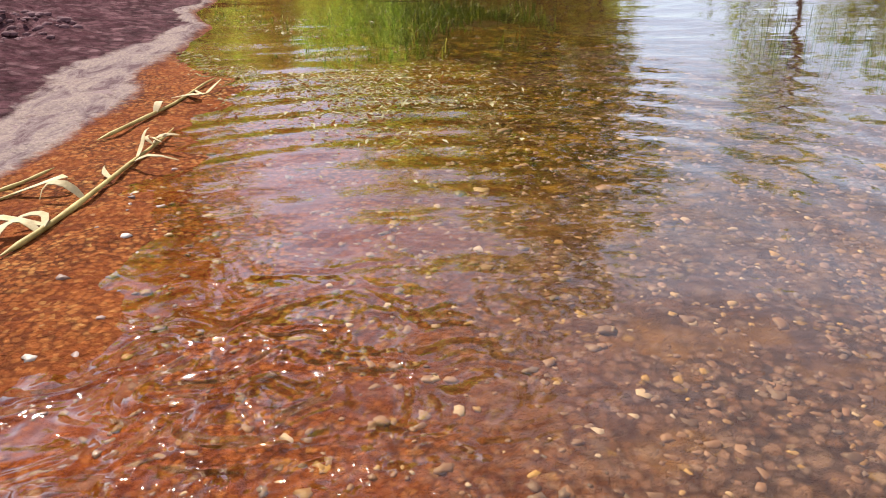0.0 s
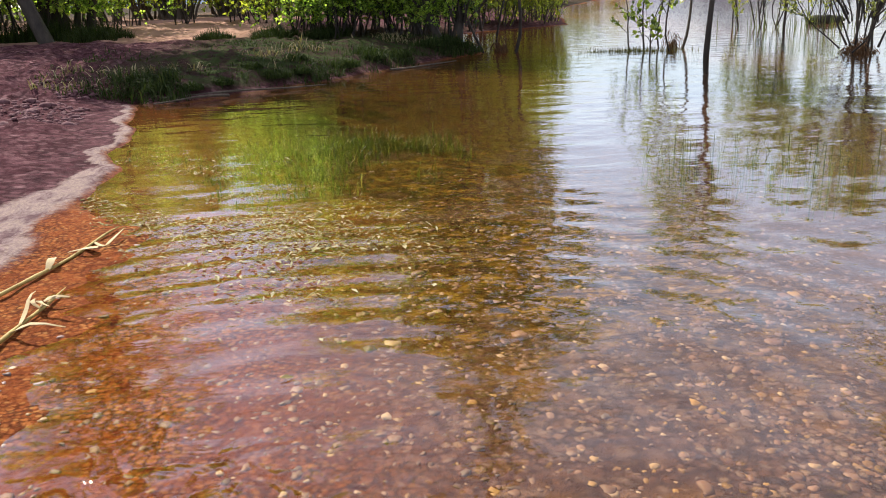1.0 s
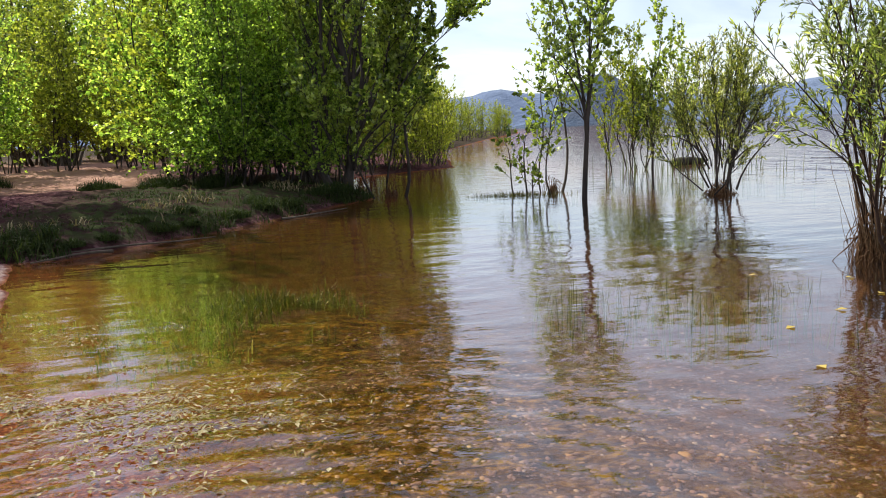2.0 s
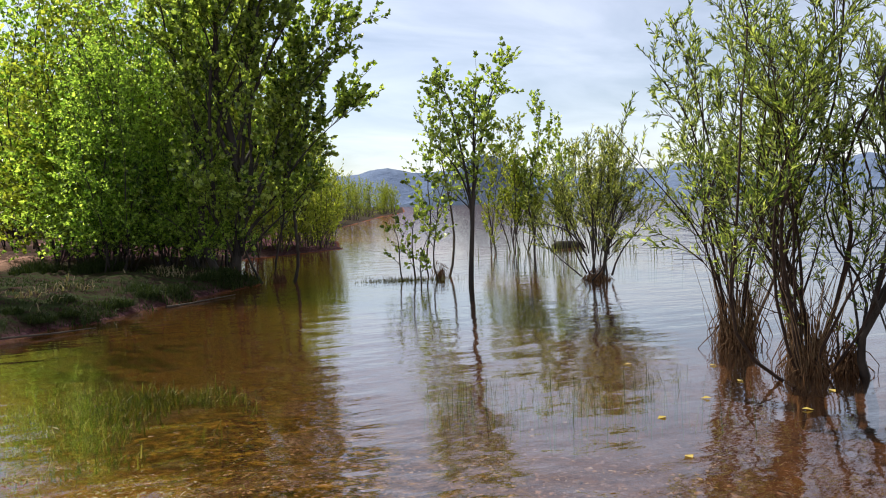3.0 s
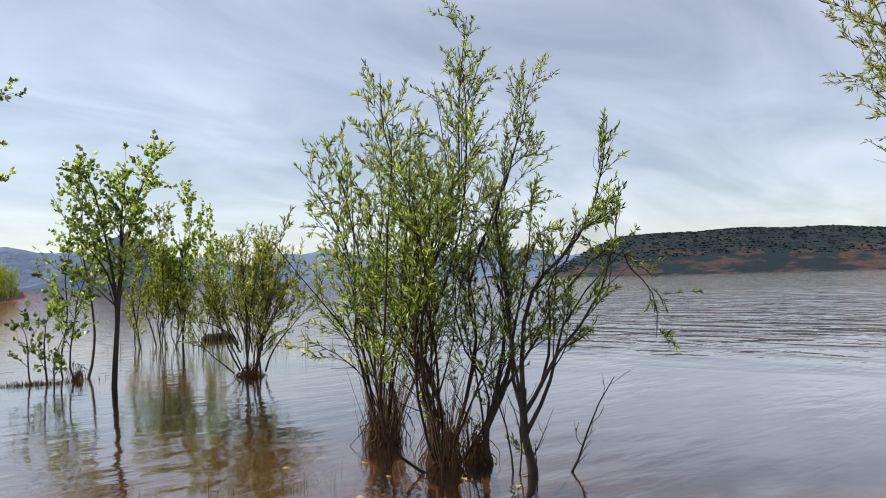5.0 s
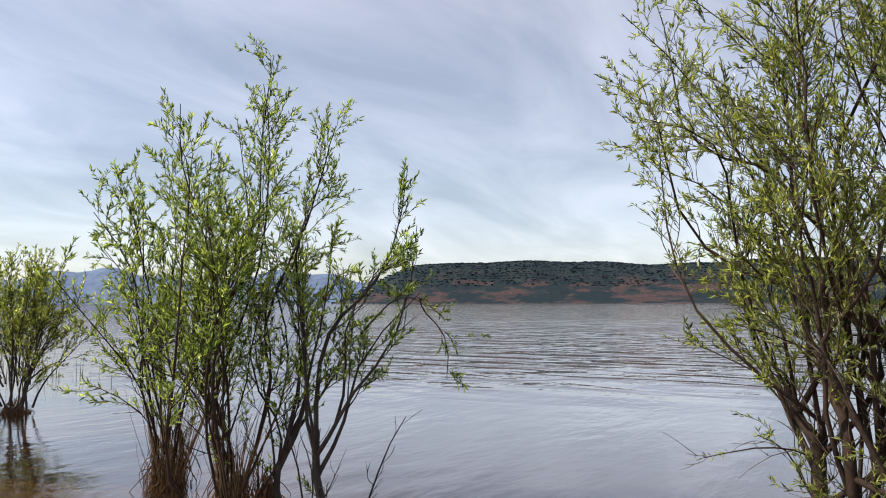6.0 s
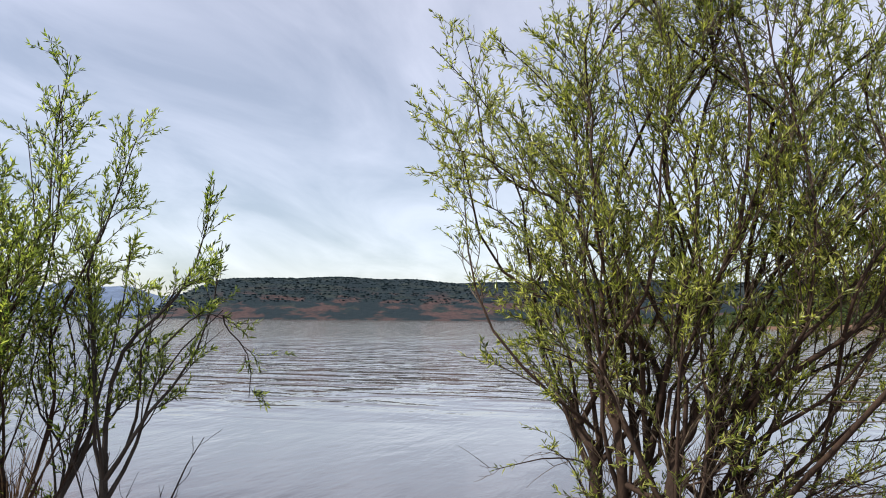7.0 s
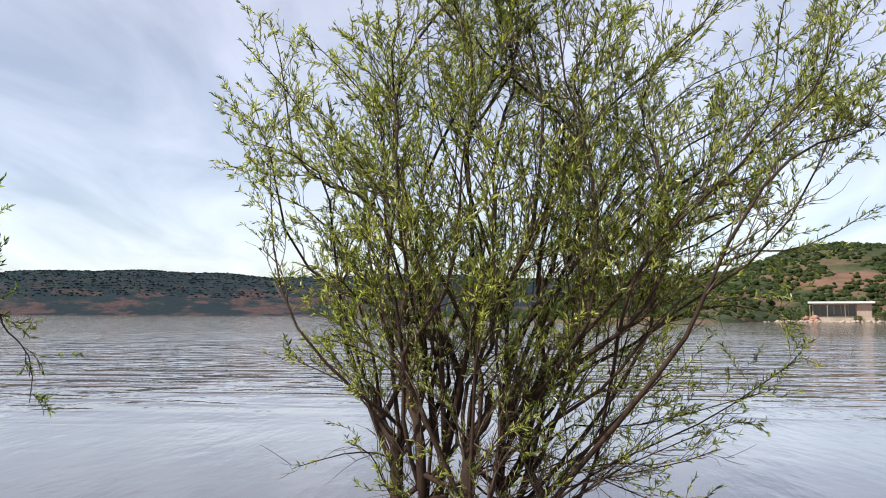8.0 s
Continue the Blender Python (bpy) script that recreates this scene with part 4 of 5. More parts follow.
for k, (px, py, hh, sd) in enumerate([(5.37, 12.5, 3.15, 32), (4.91, 12.32, 1.0, 33)]):
    tree("sapling", "slim poplar sapling on a grassy islet in the lake", "tree", (px, py, 0),
         [(0, 0, 0.05, 0.05, hh, 0.035), (0.05, 0, 0.3, -0.1, hh * 0.8, 0.022), (-0.05, 0, -0.3, 0.1, hh * 0.85, 0.022)], sd,
         bark=M_BARK, branch=6, reach=0.24, first=0.34, twig=7, twig_len=0.24, per_m=24, rise=0.3, spread=48, foot=0.6, group="islet saplings", **POPLAR)
tree("sallow_bush", "rounded yellow-green sallow bush with dark foot in the lake", "bush", (7.05, 10.6, 0),
     fan(rs, 26, 0.24, (-1.0, 1.05, -0.95, 0.9, 0.7, 2.05), 0.020, 0.25, 0.0), 34, leaf=0.052, wide=0.28, leaf_mat=M_WILLOW, bark=M_BARK_DARK, branch=7, reach=0.36, first=0.14, twig=12, twig_len=0.26, per_m=90, foot=0.9)
tree("sallow_bush", "many-stemmed young sallow standing in the lake", "bush", (8.9, 17.2, 0),
     fan(rs, 9, 0.16, (-0.6, 0.6, -0.5, 0.5, 2.0, 3.0), 0.03), 35, leaf=0.06, wide=0.7, leaf_mat=M_SALLOW, bark=M_BARK_DARK, branch=5, reach=0.26, first=0.36, twig=8, twig_len=0.26, per_m=38, foot=1.2)
tree("young_poplar", "thin young poplar with upright twigs, standing in the lake", "tree", (9.3, 16.8, 0),
     [(0, 0, 0.1, 0.0, 3.3, 0.04), (0, 0, 0.35, -0.1, 2.7, 0.02), (0, 0, -0.35, 0.1, 2.6, 0.02), (0, 0, 0.55, 0.1, 3.0, 0.018)], 36,
     bark=M_BARK_DARK, branch=6, reach=0.22, first=0.36, twig=8, twig_len=0.24, per_m=36, rise=0.5, foot=1.2, **POPLAR)
tree("sallow_bush", "thin young sallow stems standing in the lake", "bush", (10.4, 17.5, 0),
     fan(rs, 6, 0.2, (-0.5, 0.7, -0.4, 0.4, 1.4, 2.3), 0.025), 37, leaf=0.06, wide=0.5, leaf_mat=M_SALLOW, bark=M_BARK_DARK, branch=4.5, reach=0.26, first=0.4, twig=8, twig_len=0.24, per_m=34, foot=1.2)

# the poplar at the end of the bank
tree("poplar", "tall multi-trunked poplar at the waterline with dark trunks and round leaves", "tree", (2.45, 13.6, 0.05),
     [(0.05, 0.0, 0.15, -0.1, 7.2, 0.105), (-0.12, 0.05, -1.0, 0.2, 4.9, 0.085), (0.06, 0.0, 1.3, -0.2, 5.3, 0.045, 1.2), (0.06, 0.0, 1.7, -0.5, 3.6, 0.035, 0.8),
      (-0.3, 0.08, -0.4, 0.6, 5.2, 0.04, 0.9), (0.07, 0.0, 0.7, 0.2, 5.6, 0.045, 1.7), (0.07, 0.0, 1.75, -0.3, 4.5, 0.035, 1.0), (0.07, 0.0, 0.4, -0.4, 4.6, 0.035, 1.4), (0.06, 0.0, 2.0, -0.3, 2.75, 0.026, 0.5), (0.07, 0.0, 2.3, -0.5, 4.1, 0.032, 1.6), (0.07, 0.0, 2.15, -0.4, 3.3, 0.028, 1.1), (0.07, 0.0, 1.0, -0.5, 6.2, 0.035, 2.2), (0.06, -0.05, 1.1, -0.8, 1.7, 0.022, 0.35), (-0.1, 0.0, -0.9, -0.8, 1.9, 0.022, 0.4), (0.0, -0.05, 0.3, -1.0, 1.5, 0.02, 0.4), (0.05, 0.0, 1.5, 0.2, 2.0, 0.022, 0.4)], 41,
     bark=M_BARK_DARK, branch=6.5, reach=0.27, first=0.18, twig=8, twig_len=0.30, per_m=50, foot=0.4, rise=0.3, thick=0.8, leaf=0.085, wide=0.88, leaf_mat=M_POPLAR)
tree("young_poplar", "forked young poplar standing at the waterline beside the bank", "tree", (3.05, 13.6, 0),
     [(0.05, 0, 0.25, 0.1, 3.9, 0.045), (-0.08, 0, -0.6, 0.1, 1.9, 0.035), (0.0, 0, 0.6, -0.3, 2.9, 0.03)], 42,
     bark=M_BARK_DARK, branch=6.0, reach=0.26, first=0.25, twig=8, twig_len=0.28, per_m=34, foot=0.4, **POPLAR)


def thicket_kind(seed, h, mat, n, w):
    r = np.random.RandomState(seed)
    st = fan(r, n, 0.35, (-w, w, -w, w, h * 0.62, h), 0.034)
    return tree("poplar_sapling_clump", "dense clump of thin-stemmed young poplars on the bank", "trees", (0, 0, 0), st, seed, leaf=0.092, wide=0.85, leaf_mat=mat, bark=M_BARK_DARK,
                branch=5.4, reach=0.25, first=0.16, twig=6.5, twig_len=0.36, per_m=19, foot=0.3, rise=-0.05, spread=58, fine=False, low=1.7, group="poplar thicket", leafy=0.1)


kinds = [thicket_kind(61, 6.6, M_THICKET, 9, 0.9), thicket_kind(62, 7.2, M_THICKET, 8, 1.0), thicket_kind(63, 6.4, M_SALLOW, 8, 1.0)]
spots = [(-6.0, 15.8, 0), (-7.0, 16.8, 1), (-4.6, 26.0, 2), (-3.2, 27.5, 2), (-6.4, 27.0, 2), (-2.2, 25.5, 2), (2.3, 15.6, 2), (3.4, 20.6, 2), (0.2, 16.3, 2), (1.9, 16.2, 0), (-0.5, 17.8, 1), (0.5, 18.3, 2), (1.6, 18.0, 1), (-0.8, 21.0, 2), (0.9, 20.4, 2), (2.2, 19.6, 2), (3.3, 23.6, 2),
         (-6.4, 20.5, 0), (-7.6, 18.4, 1), (-5.9, 23.0, 0), (-8.6, 21.8, 1), (-5.6, 17.4, 0), (-8.6, 15.5, 0), (-10.0, 19.5, 2), (0.3, 15.4, 0, 0.72), (0.6, 14.6, 1, 0.70), (1.4, 14.4, 0, 0.62), (0.6, 14.0, 1, 0.5), (1.9, 14.0, 1, 0.45)]
placed = set()
for x, y, k, *size in spots:
    zz = float(ground_height(np.array([x]), np.array([y]))[0][0])
    m = pose(x, y, zz, 0, 0, rs.uniform(0, 360)) @ Matrix.Scale((size or [1.0])[0], 4)
    if k in placed:
        copy_thing(kinds[k], m)
    else:
        kinds[k].matrix_basis = m
        placed.add(k)

sallow = None
for x, y, sc in [(4.2, 22.0, 1.0), (5.3, 22.8, 1.0), (5.9, 24.6, 0.9), (6.0, 28, 1.2), (7.6, 36, 1.2), (9.3, 46, 1.2), (12.5, 54, 1.2), (17, 66, 1.3), (23, 84, 1.4), (31, 104, 1.5), (39, 128, 1.6)]:
    if sallow is None:
        sallow = tree("sallow_bush", "yellow-green sallow bush at the far waterline", "bush", (x, y, 0), fan(rs, 16, 0.4, (-1.25, 1.25, -1.1, 1.1, 1.5, 3.1), 0.035), 71,
                      leaf=0.085, wide=0.5, leaf_mat=M_SALLOW, bark=M_BARK, branch=5.5, reach=0.30, first=0.12, twig=6.5, twig_len=0.34, per_m=26, foot=0.7, fine=False, group="far sallows")
    else:
        ob = copy_thing(sallow, pose(x, y, 0, 0, 0, rs.uniform(0, 360)))
        ob.scale = (sc, sc, sc)

tree("poplar", "old dark-trunked poplar beside the clearing", "tree", (-5.1, 18.3, 0.3),
     [(0, 0, 0.3, 0.0, 7.5, 0.22), (-0.5, 0.3, -1.2, 0.4, 7.0, 0.2), (0.3, 0.2, 1.2, 0.0, 6.0, 0.12), (-0.2, 0.0, -0.6, -0.8, 6.5, 0.12), (0.1, 0.1, 0.9, 0.6, 4.5, 0.08)], 47,
     bark=M_BARK_DARK, branch=6, reach=0.28, first=0.14, twig=6, twig_len=0.4, per_m=20, foot=0.3, rise=0.15, thick=0.8, spread=44, leaf=0.09, wide=0.85, leaf_mat=M_POPLAR)

# The crown stays out of view; it is added to throw shade on the bank.
for px, py, sd in [(-4.0, 14.6, 48)]:
    tree("poplar", "tall straight poplar with an unseen high crown added to shade the bank", "tree", (px, py, 0.3),
         [(0, 0, 0.2, 0.0, 8.6, 0.2), (0.02, 0, 1.0, -0.3, 7.6, 0.09, 2.2), (0.02, 0, -1.2, 0.3, 7.4, 0.09, 2.0), (0.03, 0, 1.6, 0.5, 6.2, 0.07, 2.4), (0.02, 0, 0.5, -1.5, 6.6, 0.08, 2.3), (0.02, 0, 0.2, 1.4, 7.0, 0.08, 2.5), (0.02, 0, -1.3, -0.9, 5.8, 0.06, 2.2)], sd,
         bark=M_BARK_DARK, branch=5.5, reach=0.27, first=0.22, twig=6, twig_len=0.4, per_m=20, foot=0.3, rise=0.15, thick=0.6, spread=48, leaf=0.10, wide=0.85, leaf_mat=M_POPLAR, fine=False, group="tall bank poplars")

# woodland behind the clearing
wood = None
extra = [(-6.3, 33.0), (-7.9, 35.5), (-4.9, 35.0), (-5.6, 40.0), (-3.6, 37.0)]
for i in range(25):
    a = -18 + i * 2.3 if i < 14 else -17 + (i - 14) * 2.0
    x, y = a + rs.uniform(-0.6, 0.6), (38 + 8 * abs(math.sin(i * 1.7)) + (a + 8) * 0.25 if i < 14 else 33 + 2 * (i % 2))
    if i >= 20:
        x, y = extra[i - 20]
    if shore_distance(np.array([x]), np.array([y]))[0] < 1.5:
        continue
    if wood is None:
        wood = tree("woodland_tree", "leafy green tree at the edge of the clearing", "tree", (x, y, 0.4), fan(rs, 12, 0.5, (-2.2, 2.2, -2.2, 2.2, 3.5, 8.0), 0.12), 81,
                    leaf=0.19, wide=0.8, leaf_mat=M_POPLAR, bark=M_BARK, branch=4.4, reach=0.28, first=0.08, twig=4.6, twig_len=0.6, per_m=8.5, foot=0.3, fine=False, group="woodland edge", leafy=0.1)
    else:
        sc = rs.uniform(0.8, 1.25)
        copy_thing(wood, pose(x, y, 0.4, 0, 0, rs.uniform(0, 360))).scale = (sc, sc, sc)

root_skirt("root_clump", "brown matted root clump at a willow's foot in the lake", (5.17, 5.6, 0), 0.125, 0.27, 420, 91, 0.2)
root_skirt("root_clump", "shaggy reddish root clump at a tall willow's foot", (4.94, 4.70, 0), 0.105, 0.24, 380, 92, 0.2)
root_skirt("root_clump", "dark root clump at a short willow's foot", (5.2, 4.63, 0), 0.07, 0.16, 320, 93)
root_skirt("root_clump", "dark root clump under a sallow bush in the lake", (7.05, 10.6, 0), 0.2, 0.13, 330, 94)
root_skirt("root_clump", "dark root clump at the foot of a bank poplar", (2.45, 13.6, 0), 0.2, 0.2, 260, 95)
root_skirt("root_clump", "dark root clump at the foot of a forked young poplar", (3.05, 13.6, 0), 0.11, 0.16, 160, 96)
root_skirt("root_clump", "small dark root clump at the foot of an islet sapling", (5.37, 12.5, 0), 0.07, 0.18, 120, 97)


# ---- grasses, reeds and litter ----
def blades(name, label, category, places, heights, seed, material, width=0.006, lean=0.35, kind="stuff"):
    """Grass blades that stand on the ground: narrow tapering strips of two segments."""
    r = np.random.RandomState(seed)
    n = len(places)
    a = r.uniform(0, 6.3, n)
    d = np.stack([np.cos(a), np.sin(a), np.zeros(n)], -1)
    s = np.stack([-np.sin(a), np.cos(a), np.zeros(n)], -1) * (width * r.uniform(0.6, 1.4, n))[:, None] * 0.5
    h = heights[:, None]
    ln = lean * r.uniform(0.1, 1.3, n)[:, None]
    m = places + UP * h * 0.55 + d * h * ln * 0.35
    t = places + UP * h * (1 - 0.35 * ln) + d * h * ln
    v = np.stack([places - s, places + s, m + s * 0.8, m - s * 0.8, t + s * 0.12, t - s * 0.12], 1).reshape(-1, 3)
    i = np.arange(n)[:, None] * 6
    f = np.concatenate([i + [[0, 1, 2, 3]], i + [[3, 2, 4, 5]]])
    return tagged(new(name, fast_mesh(name, v, f, material, False)), label, category, kind=kind)


def on_ground(x, y, sink=0.01):
    return np.stack([x, y, ground_height(x, y)[0] - sink], -1)


r = np.random.RandomState(5)
# flooded grass in the cove
x, y = r.uniform(-1.1, 2.2, 42000), r.uniform(4.2, 8.6, 42000)
dens = 0.95 * waves(x, y, 12, 2.3, 4, 0.7) + 0.75 - 1.0 * ((x - 0.38) / 1.2) ** 2 - 1.0 * ((y - 5.9) / 1.35) ** 2
keep = (dens > r.uniform(0, 1.5, len(x))) & (shore_distance(x, y) < -0.05)
p = on_ground(x[keep], y[keep])
up = r.uniform(0, 1, len(p))
blades("flooded_grass", "fresh green grass growing up through shallow lake water", "grass", p, -p[:, 2] * r.uniform(0.3, 0.9, len(p)) + np.where(up > 0.72, -0.35 * p[:, 2] + 0.09 * (up - 0.72), 0.0), 13, M_FLOOD, 0.0070, 0.6)
# thin young reeds further out
x, y = r.uniform(2.4, 4.9, 1100), r.uniform(4.0, 6.4, 1100)
keep = (waves(x, y, 15, 3.0, 3) + 0.5 - ((x - 3.7) / 1.1) ** 2 - ((y - 5.2) / 0.85) ** 2) > r.uniform(-0.2, 1.0, len(x))
p = on_ground(x[keep], y[keep])
blades("young_reeds", "sparse thin reed shoots standing in the lake", "reeds", p, -p[:, 2] + r.uniform(0.01, 0.13, len(p)), 16, M_REED, 0.0055, 0.3)
x, y = r.normal(9.4, 0.9, 160), r.normal(15.8, 0.9, 160)
p = on_ground(x, y)
blades("young_reeds", "thin reed shoots round far saplings in the lake", "reeds", p, -p[:, 2] + r.uniform(0.1, 0.6, len(p)), 17, M_REED, 0.014, 0.12)
# grass on the islet
x, y = r.normal(4.85, 0.30, 1500), r.normal(12.4, 0.10, 1500)
y = y - 0.35 * (x - 4.85)
p = on_ground(x, y)
blades("islet_grass", "short yellowish grass on a low islet in the lake", "grass", p, -p[:, 2] + r.uniform(0.01, 0.10, len(p)), 18, M_ISLET, 0.012, 0.9)
# grass under the trees, the bank's shade held in its dark tones
x, y = r.uniform(-2.2, 3.0, 42000), r.uniform(8.6, 15, 42000)
s = shore_distance(x, y)
keep = (s > 0.02) & (s < 3.2) & (1.3 * waves(x, y, 19, 2.6, 4, 0.65) + 0.55 - 0.3 * s > r.uniform(0.0, 1.4, len(x)))
p = on_ground(x[keep], y[keep])
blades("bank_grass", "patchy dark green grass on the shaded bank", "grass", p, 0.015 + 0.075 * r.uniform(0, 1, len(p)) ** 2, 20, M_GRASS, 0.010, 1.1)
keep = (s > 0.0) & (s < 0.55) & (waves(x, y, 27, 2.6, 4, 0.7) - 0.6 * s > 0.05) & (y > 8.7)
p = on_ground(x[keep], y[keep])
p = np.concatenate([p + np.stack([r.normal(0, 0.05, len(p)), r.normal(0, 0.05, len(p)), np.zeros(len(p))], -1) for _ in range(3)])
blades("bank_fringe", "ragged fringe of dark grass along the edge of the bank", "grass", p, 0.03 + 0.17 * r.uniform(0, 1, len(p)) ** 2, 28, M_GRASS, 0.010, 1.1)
keep = (s > 0.15) & (s < 1.5) & (waves(x, y, 22, 2.6, 4, 0.7) > 0.6) & (r.uniform(0, 1, len(x)) < 0.25)
p = on_ground(x[keep], y[keep])
blades("dry_grass", "bleached dry grass lying on the bank", "grass", p, r.uniform(0.05, 0.15, len(p)), 23, M_DRY_GRASS, 0.012, 1.3)


def tuft(at_place, size, n, seed, label, mat=None):
    """A rounded tuft of grass."""
    q = np.random.RandomState(seed)
    a, k = q.uniform(0, 6.3, n), size * np.sqrt(q.uniform(0, 1, n))
    p = np.stack([k * np.cos(a), k * np.sin(a), np.full(n, -0.01)], -1)
    ob = blades("grass_tuft", label, "grass", p, size * 0.8 * q.uniform(0.5, 1.1, n) * (1.15 - 0.6 * k / size), seed + 1, mat or M_GRASS, 0.010, 0.75, "")
    ob.location = (at_place[0], at_place[1], float(ground_height(np.array([at_place[0]]), np.array([at_place[1]]))[0][0]))
    tagged(ob, group="bank tufts")
    return ob


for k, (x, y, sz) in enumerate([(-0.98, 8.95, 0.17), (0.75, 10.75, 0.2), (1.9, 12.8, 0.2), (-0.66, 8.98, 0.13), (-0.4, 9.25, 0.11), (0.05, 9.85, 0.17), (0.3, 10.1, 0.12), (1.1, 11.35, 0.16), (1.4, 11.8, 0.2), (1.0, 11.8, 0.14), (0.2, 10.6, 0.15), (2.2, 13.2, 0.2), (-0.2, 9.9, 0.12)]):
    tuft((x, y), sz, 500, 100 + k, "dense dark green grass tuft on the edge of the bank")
# low scrub at the foot of the trees on the far side of the clearing
for k, (x, y, sz) in enumerate([(-5.2, 17.3, 0.8), (-4.4, 18.2, 0.6), (-6.2, 16.6, 0.9), (-5.3, 19.6, 0.7), (-3.9, 15.9, 0.45), (-7.3, 15.2, 0.8), (-1.6, 15.2, 0.35), (-0.5, 14.6, 0.4), (0.4, 14.3, 0.4)]):
    tuft((x, y), sz, 1100, 130 + k, "low dark undergrowth at the foot of bank trees")

# drift of pale plant scraps along the water's edge
n = 5200
t = r.uniform(0, 1, n)
y = 5.4 - 1.75 * t + r.normal(0, 0.25, n)
x = -0.35 + 1.35 * t + r.normal(0, 0.26, n)
keep = (waves(x, y, 25, 2.6, 4, 0.7) > -0.08) & (shore_distance(x, y) < -0.02)
x, y = x[keep], y[keep]
n = len(x)
lv = Leaves()
a = r.uniform(0, 6.3, n)
lv.add(np.stack([x, y, r.uniform(0.003, 0.008, n)], -1), np.stack([np.cos(a), np.sin(a), r.normal(0, 0.05, n)], -1), np.tile(UP, (n, 1)) + r.normal(0, 0.08, (n, 3)), 0.012 + 0.05 * r.uniform(0, 1, n) ** 2.5, 0.004 + 0.016 * r.uniform(0, 1, n) ** 2)
tagged(new("drift_litter", lv.mesh("drift_litter", M_LITTER, 0.05)), "pale scraps of dead plants drifting at the water's edge", "litter", kind="stuff")


def dry_reed(a, b, radius, seed, husks, label):
    """A dead reed stalk that lies on the wet mud, with a few bleached leaves on it."""
    q = np.random.RandomState(seed)
    za, zb = (float(ground_height(np.array([p[0]]), np.array([p[1]]))[0][0]) for p in (a, b))
    base = np.array([a[0], a[1], max(za, 0) + radius * 0.8])
    top = thing("dry_reed", base)
    e = np.array([b[0], b[1], max(zb, 0) + radius * 1.5]) - base
    p = bow_line(q, (0, 0, 0), e, 14, np.array([e[1], -e[0], 0.0]) * 0.05, 0.06)
    tb = Tubes()
    rr = np.linspace(radius, radius * 0.5, 14)
    rr[[4, 8, 11]] *= 1.25
    rr[[0, -1]] = 0.001
    tb.add(p, rr, 7)
    part("stalk", tb.mesh("stalk", M_STRAW), top)
    for k in range(husks):
        o, d = at(p, q.uniform(0.15, 0.95))
        w = unit(np.array([d[0], d[1], 0]) * q.uniform(-0.3, 1) + np.array([q.normal(), q.normal(), 0.15]) * 0.9)
        ln = q.uniform(0.07, 0.18)
        c = bow_line(q, o, o + w * ln, 7, np.array([q.normal(0, .07), q.normal(0, .07), 0.02]), 0.9)
        c[:, 2] = np.maximum(c[:, 2], 0.002 - base[2] * 0.5)
        sd = unit(np.cross(unit(np.gradient(c, axis=0)), UP + q.normal(0, 0.3, 3))) * (0.011 * np.array([0.6, 1, 1.1, 1, 0.8, 0.5, 0.1]) * q.uniform(0.6, 1.3))[:, None]
        v = np.concatenate([c + sd, c - sd, c - sd + UP * 0.002, c + sd + UP * 0.002])
        i = np.arange(6)
        f = np.concatenate([np.stack([i, i + 1, i + 8, i + 7], -1), np.stack([i + 14, i + 15, i + 22, i + 21], -1)])
        part("husk", fast_mesh("husk", v, f, M_HUSK), top, "curled bleached leaf")
    return tagged(top, label, "reed", "dead reeds")


dry_reed((0.05, 2.50), (0.13, 3.52), 0.0085, 201, 10, "yellow dead reed stalk with curled bleached leaves on wet mud")
dry_reed((-0.07, 3.36), (0.08, 4.25), 0.0075, 202, 3, "slim yellow dead reed stalk lying on wet mud")
dry_reed((-0.27, 2.72), (-0.09, 3.10), 0.008, 203, 1, "short broken dead reed stalk on wet mud")
dry_reed((-0.22, 2.72), (-0.09, 2.93), 0.006, 204, 1, "thin broken dead reed end on wet mud")
dry_reed((-0.1, 2.2), (0.02, 2.5), 0.007, 205, 2, "broken dead reed end on wet mud")

# branches lying on the far bank edge
for k, (a, b) in enumerate([((-0.9, 8.72), (0.6, 9.55)), ((-0.3, 8.95), (-0.9, 8.5)), ((1.3, 11.0), (2.2, 11.9))]):
    q = np.random.RandomState(300 + k)
    tb = Tubes()
    za, zb = (max(0.0, float(ground_height(np.array([w[0]]), np.array([w[1]]))[0][0])) + 0.02 for w in (a, b))
    tb.add(bow_line(q, (*a, za), (*b, zb), 10, np.array([0, 0, 0.02]), 0.1), np.linspace(0.016, 0.006, 10), 6)
    tagged(new("fallen_branch", tb.mesh("fallen_branch", M_BARK)), "grey dead branch lying along the edge of the bank", "branch", "fallen branches")

# a drowned log by the far saplings
tb = Tubes()
q = np.random.RandomState(310)
tb.add(bow_line(q, (10.25, 17.9, 0.04), (11.0, 17.7, 0.05), 10, np.array([0, 0, 0.05]), 0.05), 0.7 * np.array([0.05, 0.13, 0.15, 0.14, 0.13, 0.14, 0.12, 0.11, 0.1, 0.03]), 9)
tagged(new("drift_log", tb.mesh("drift_log", M_BARK_DARK)), "dark waterlogged log floating among saplings", "log")

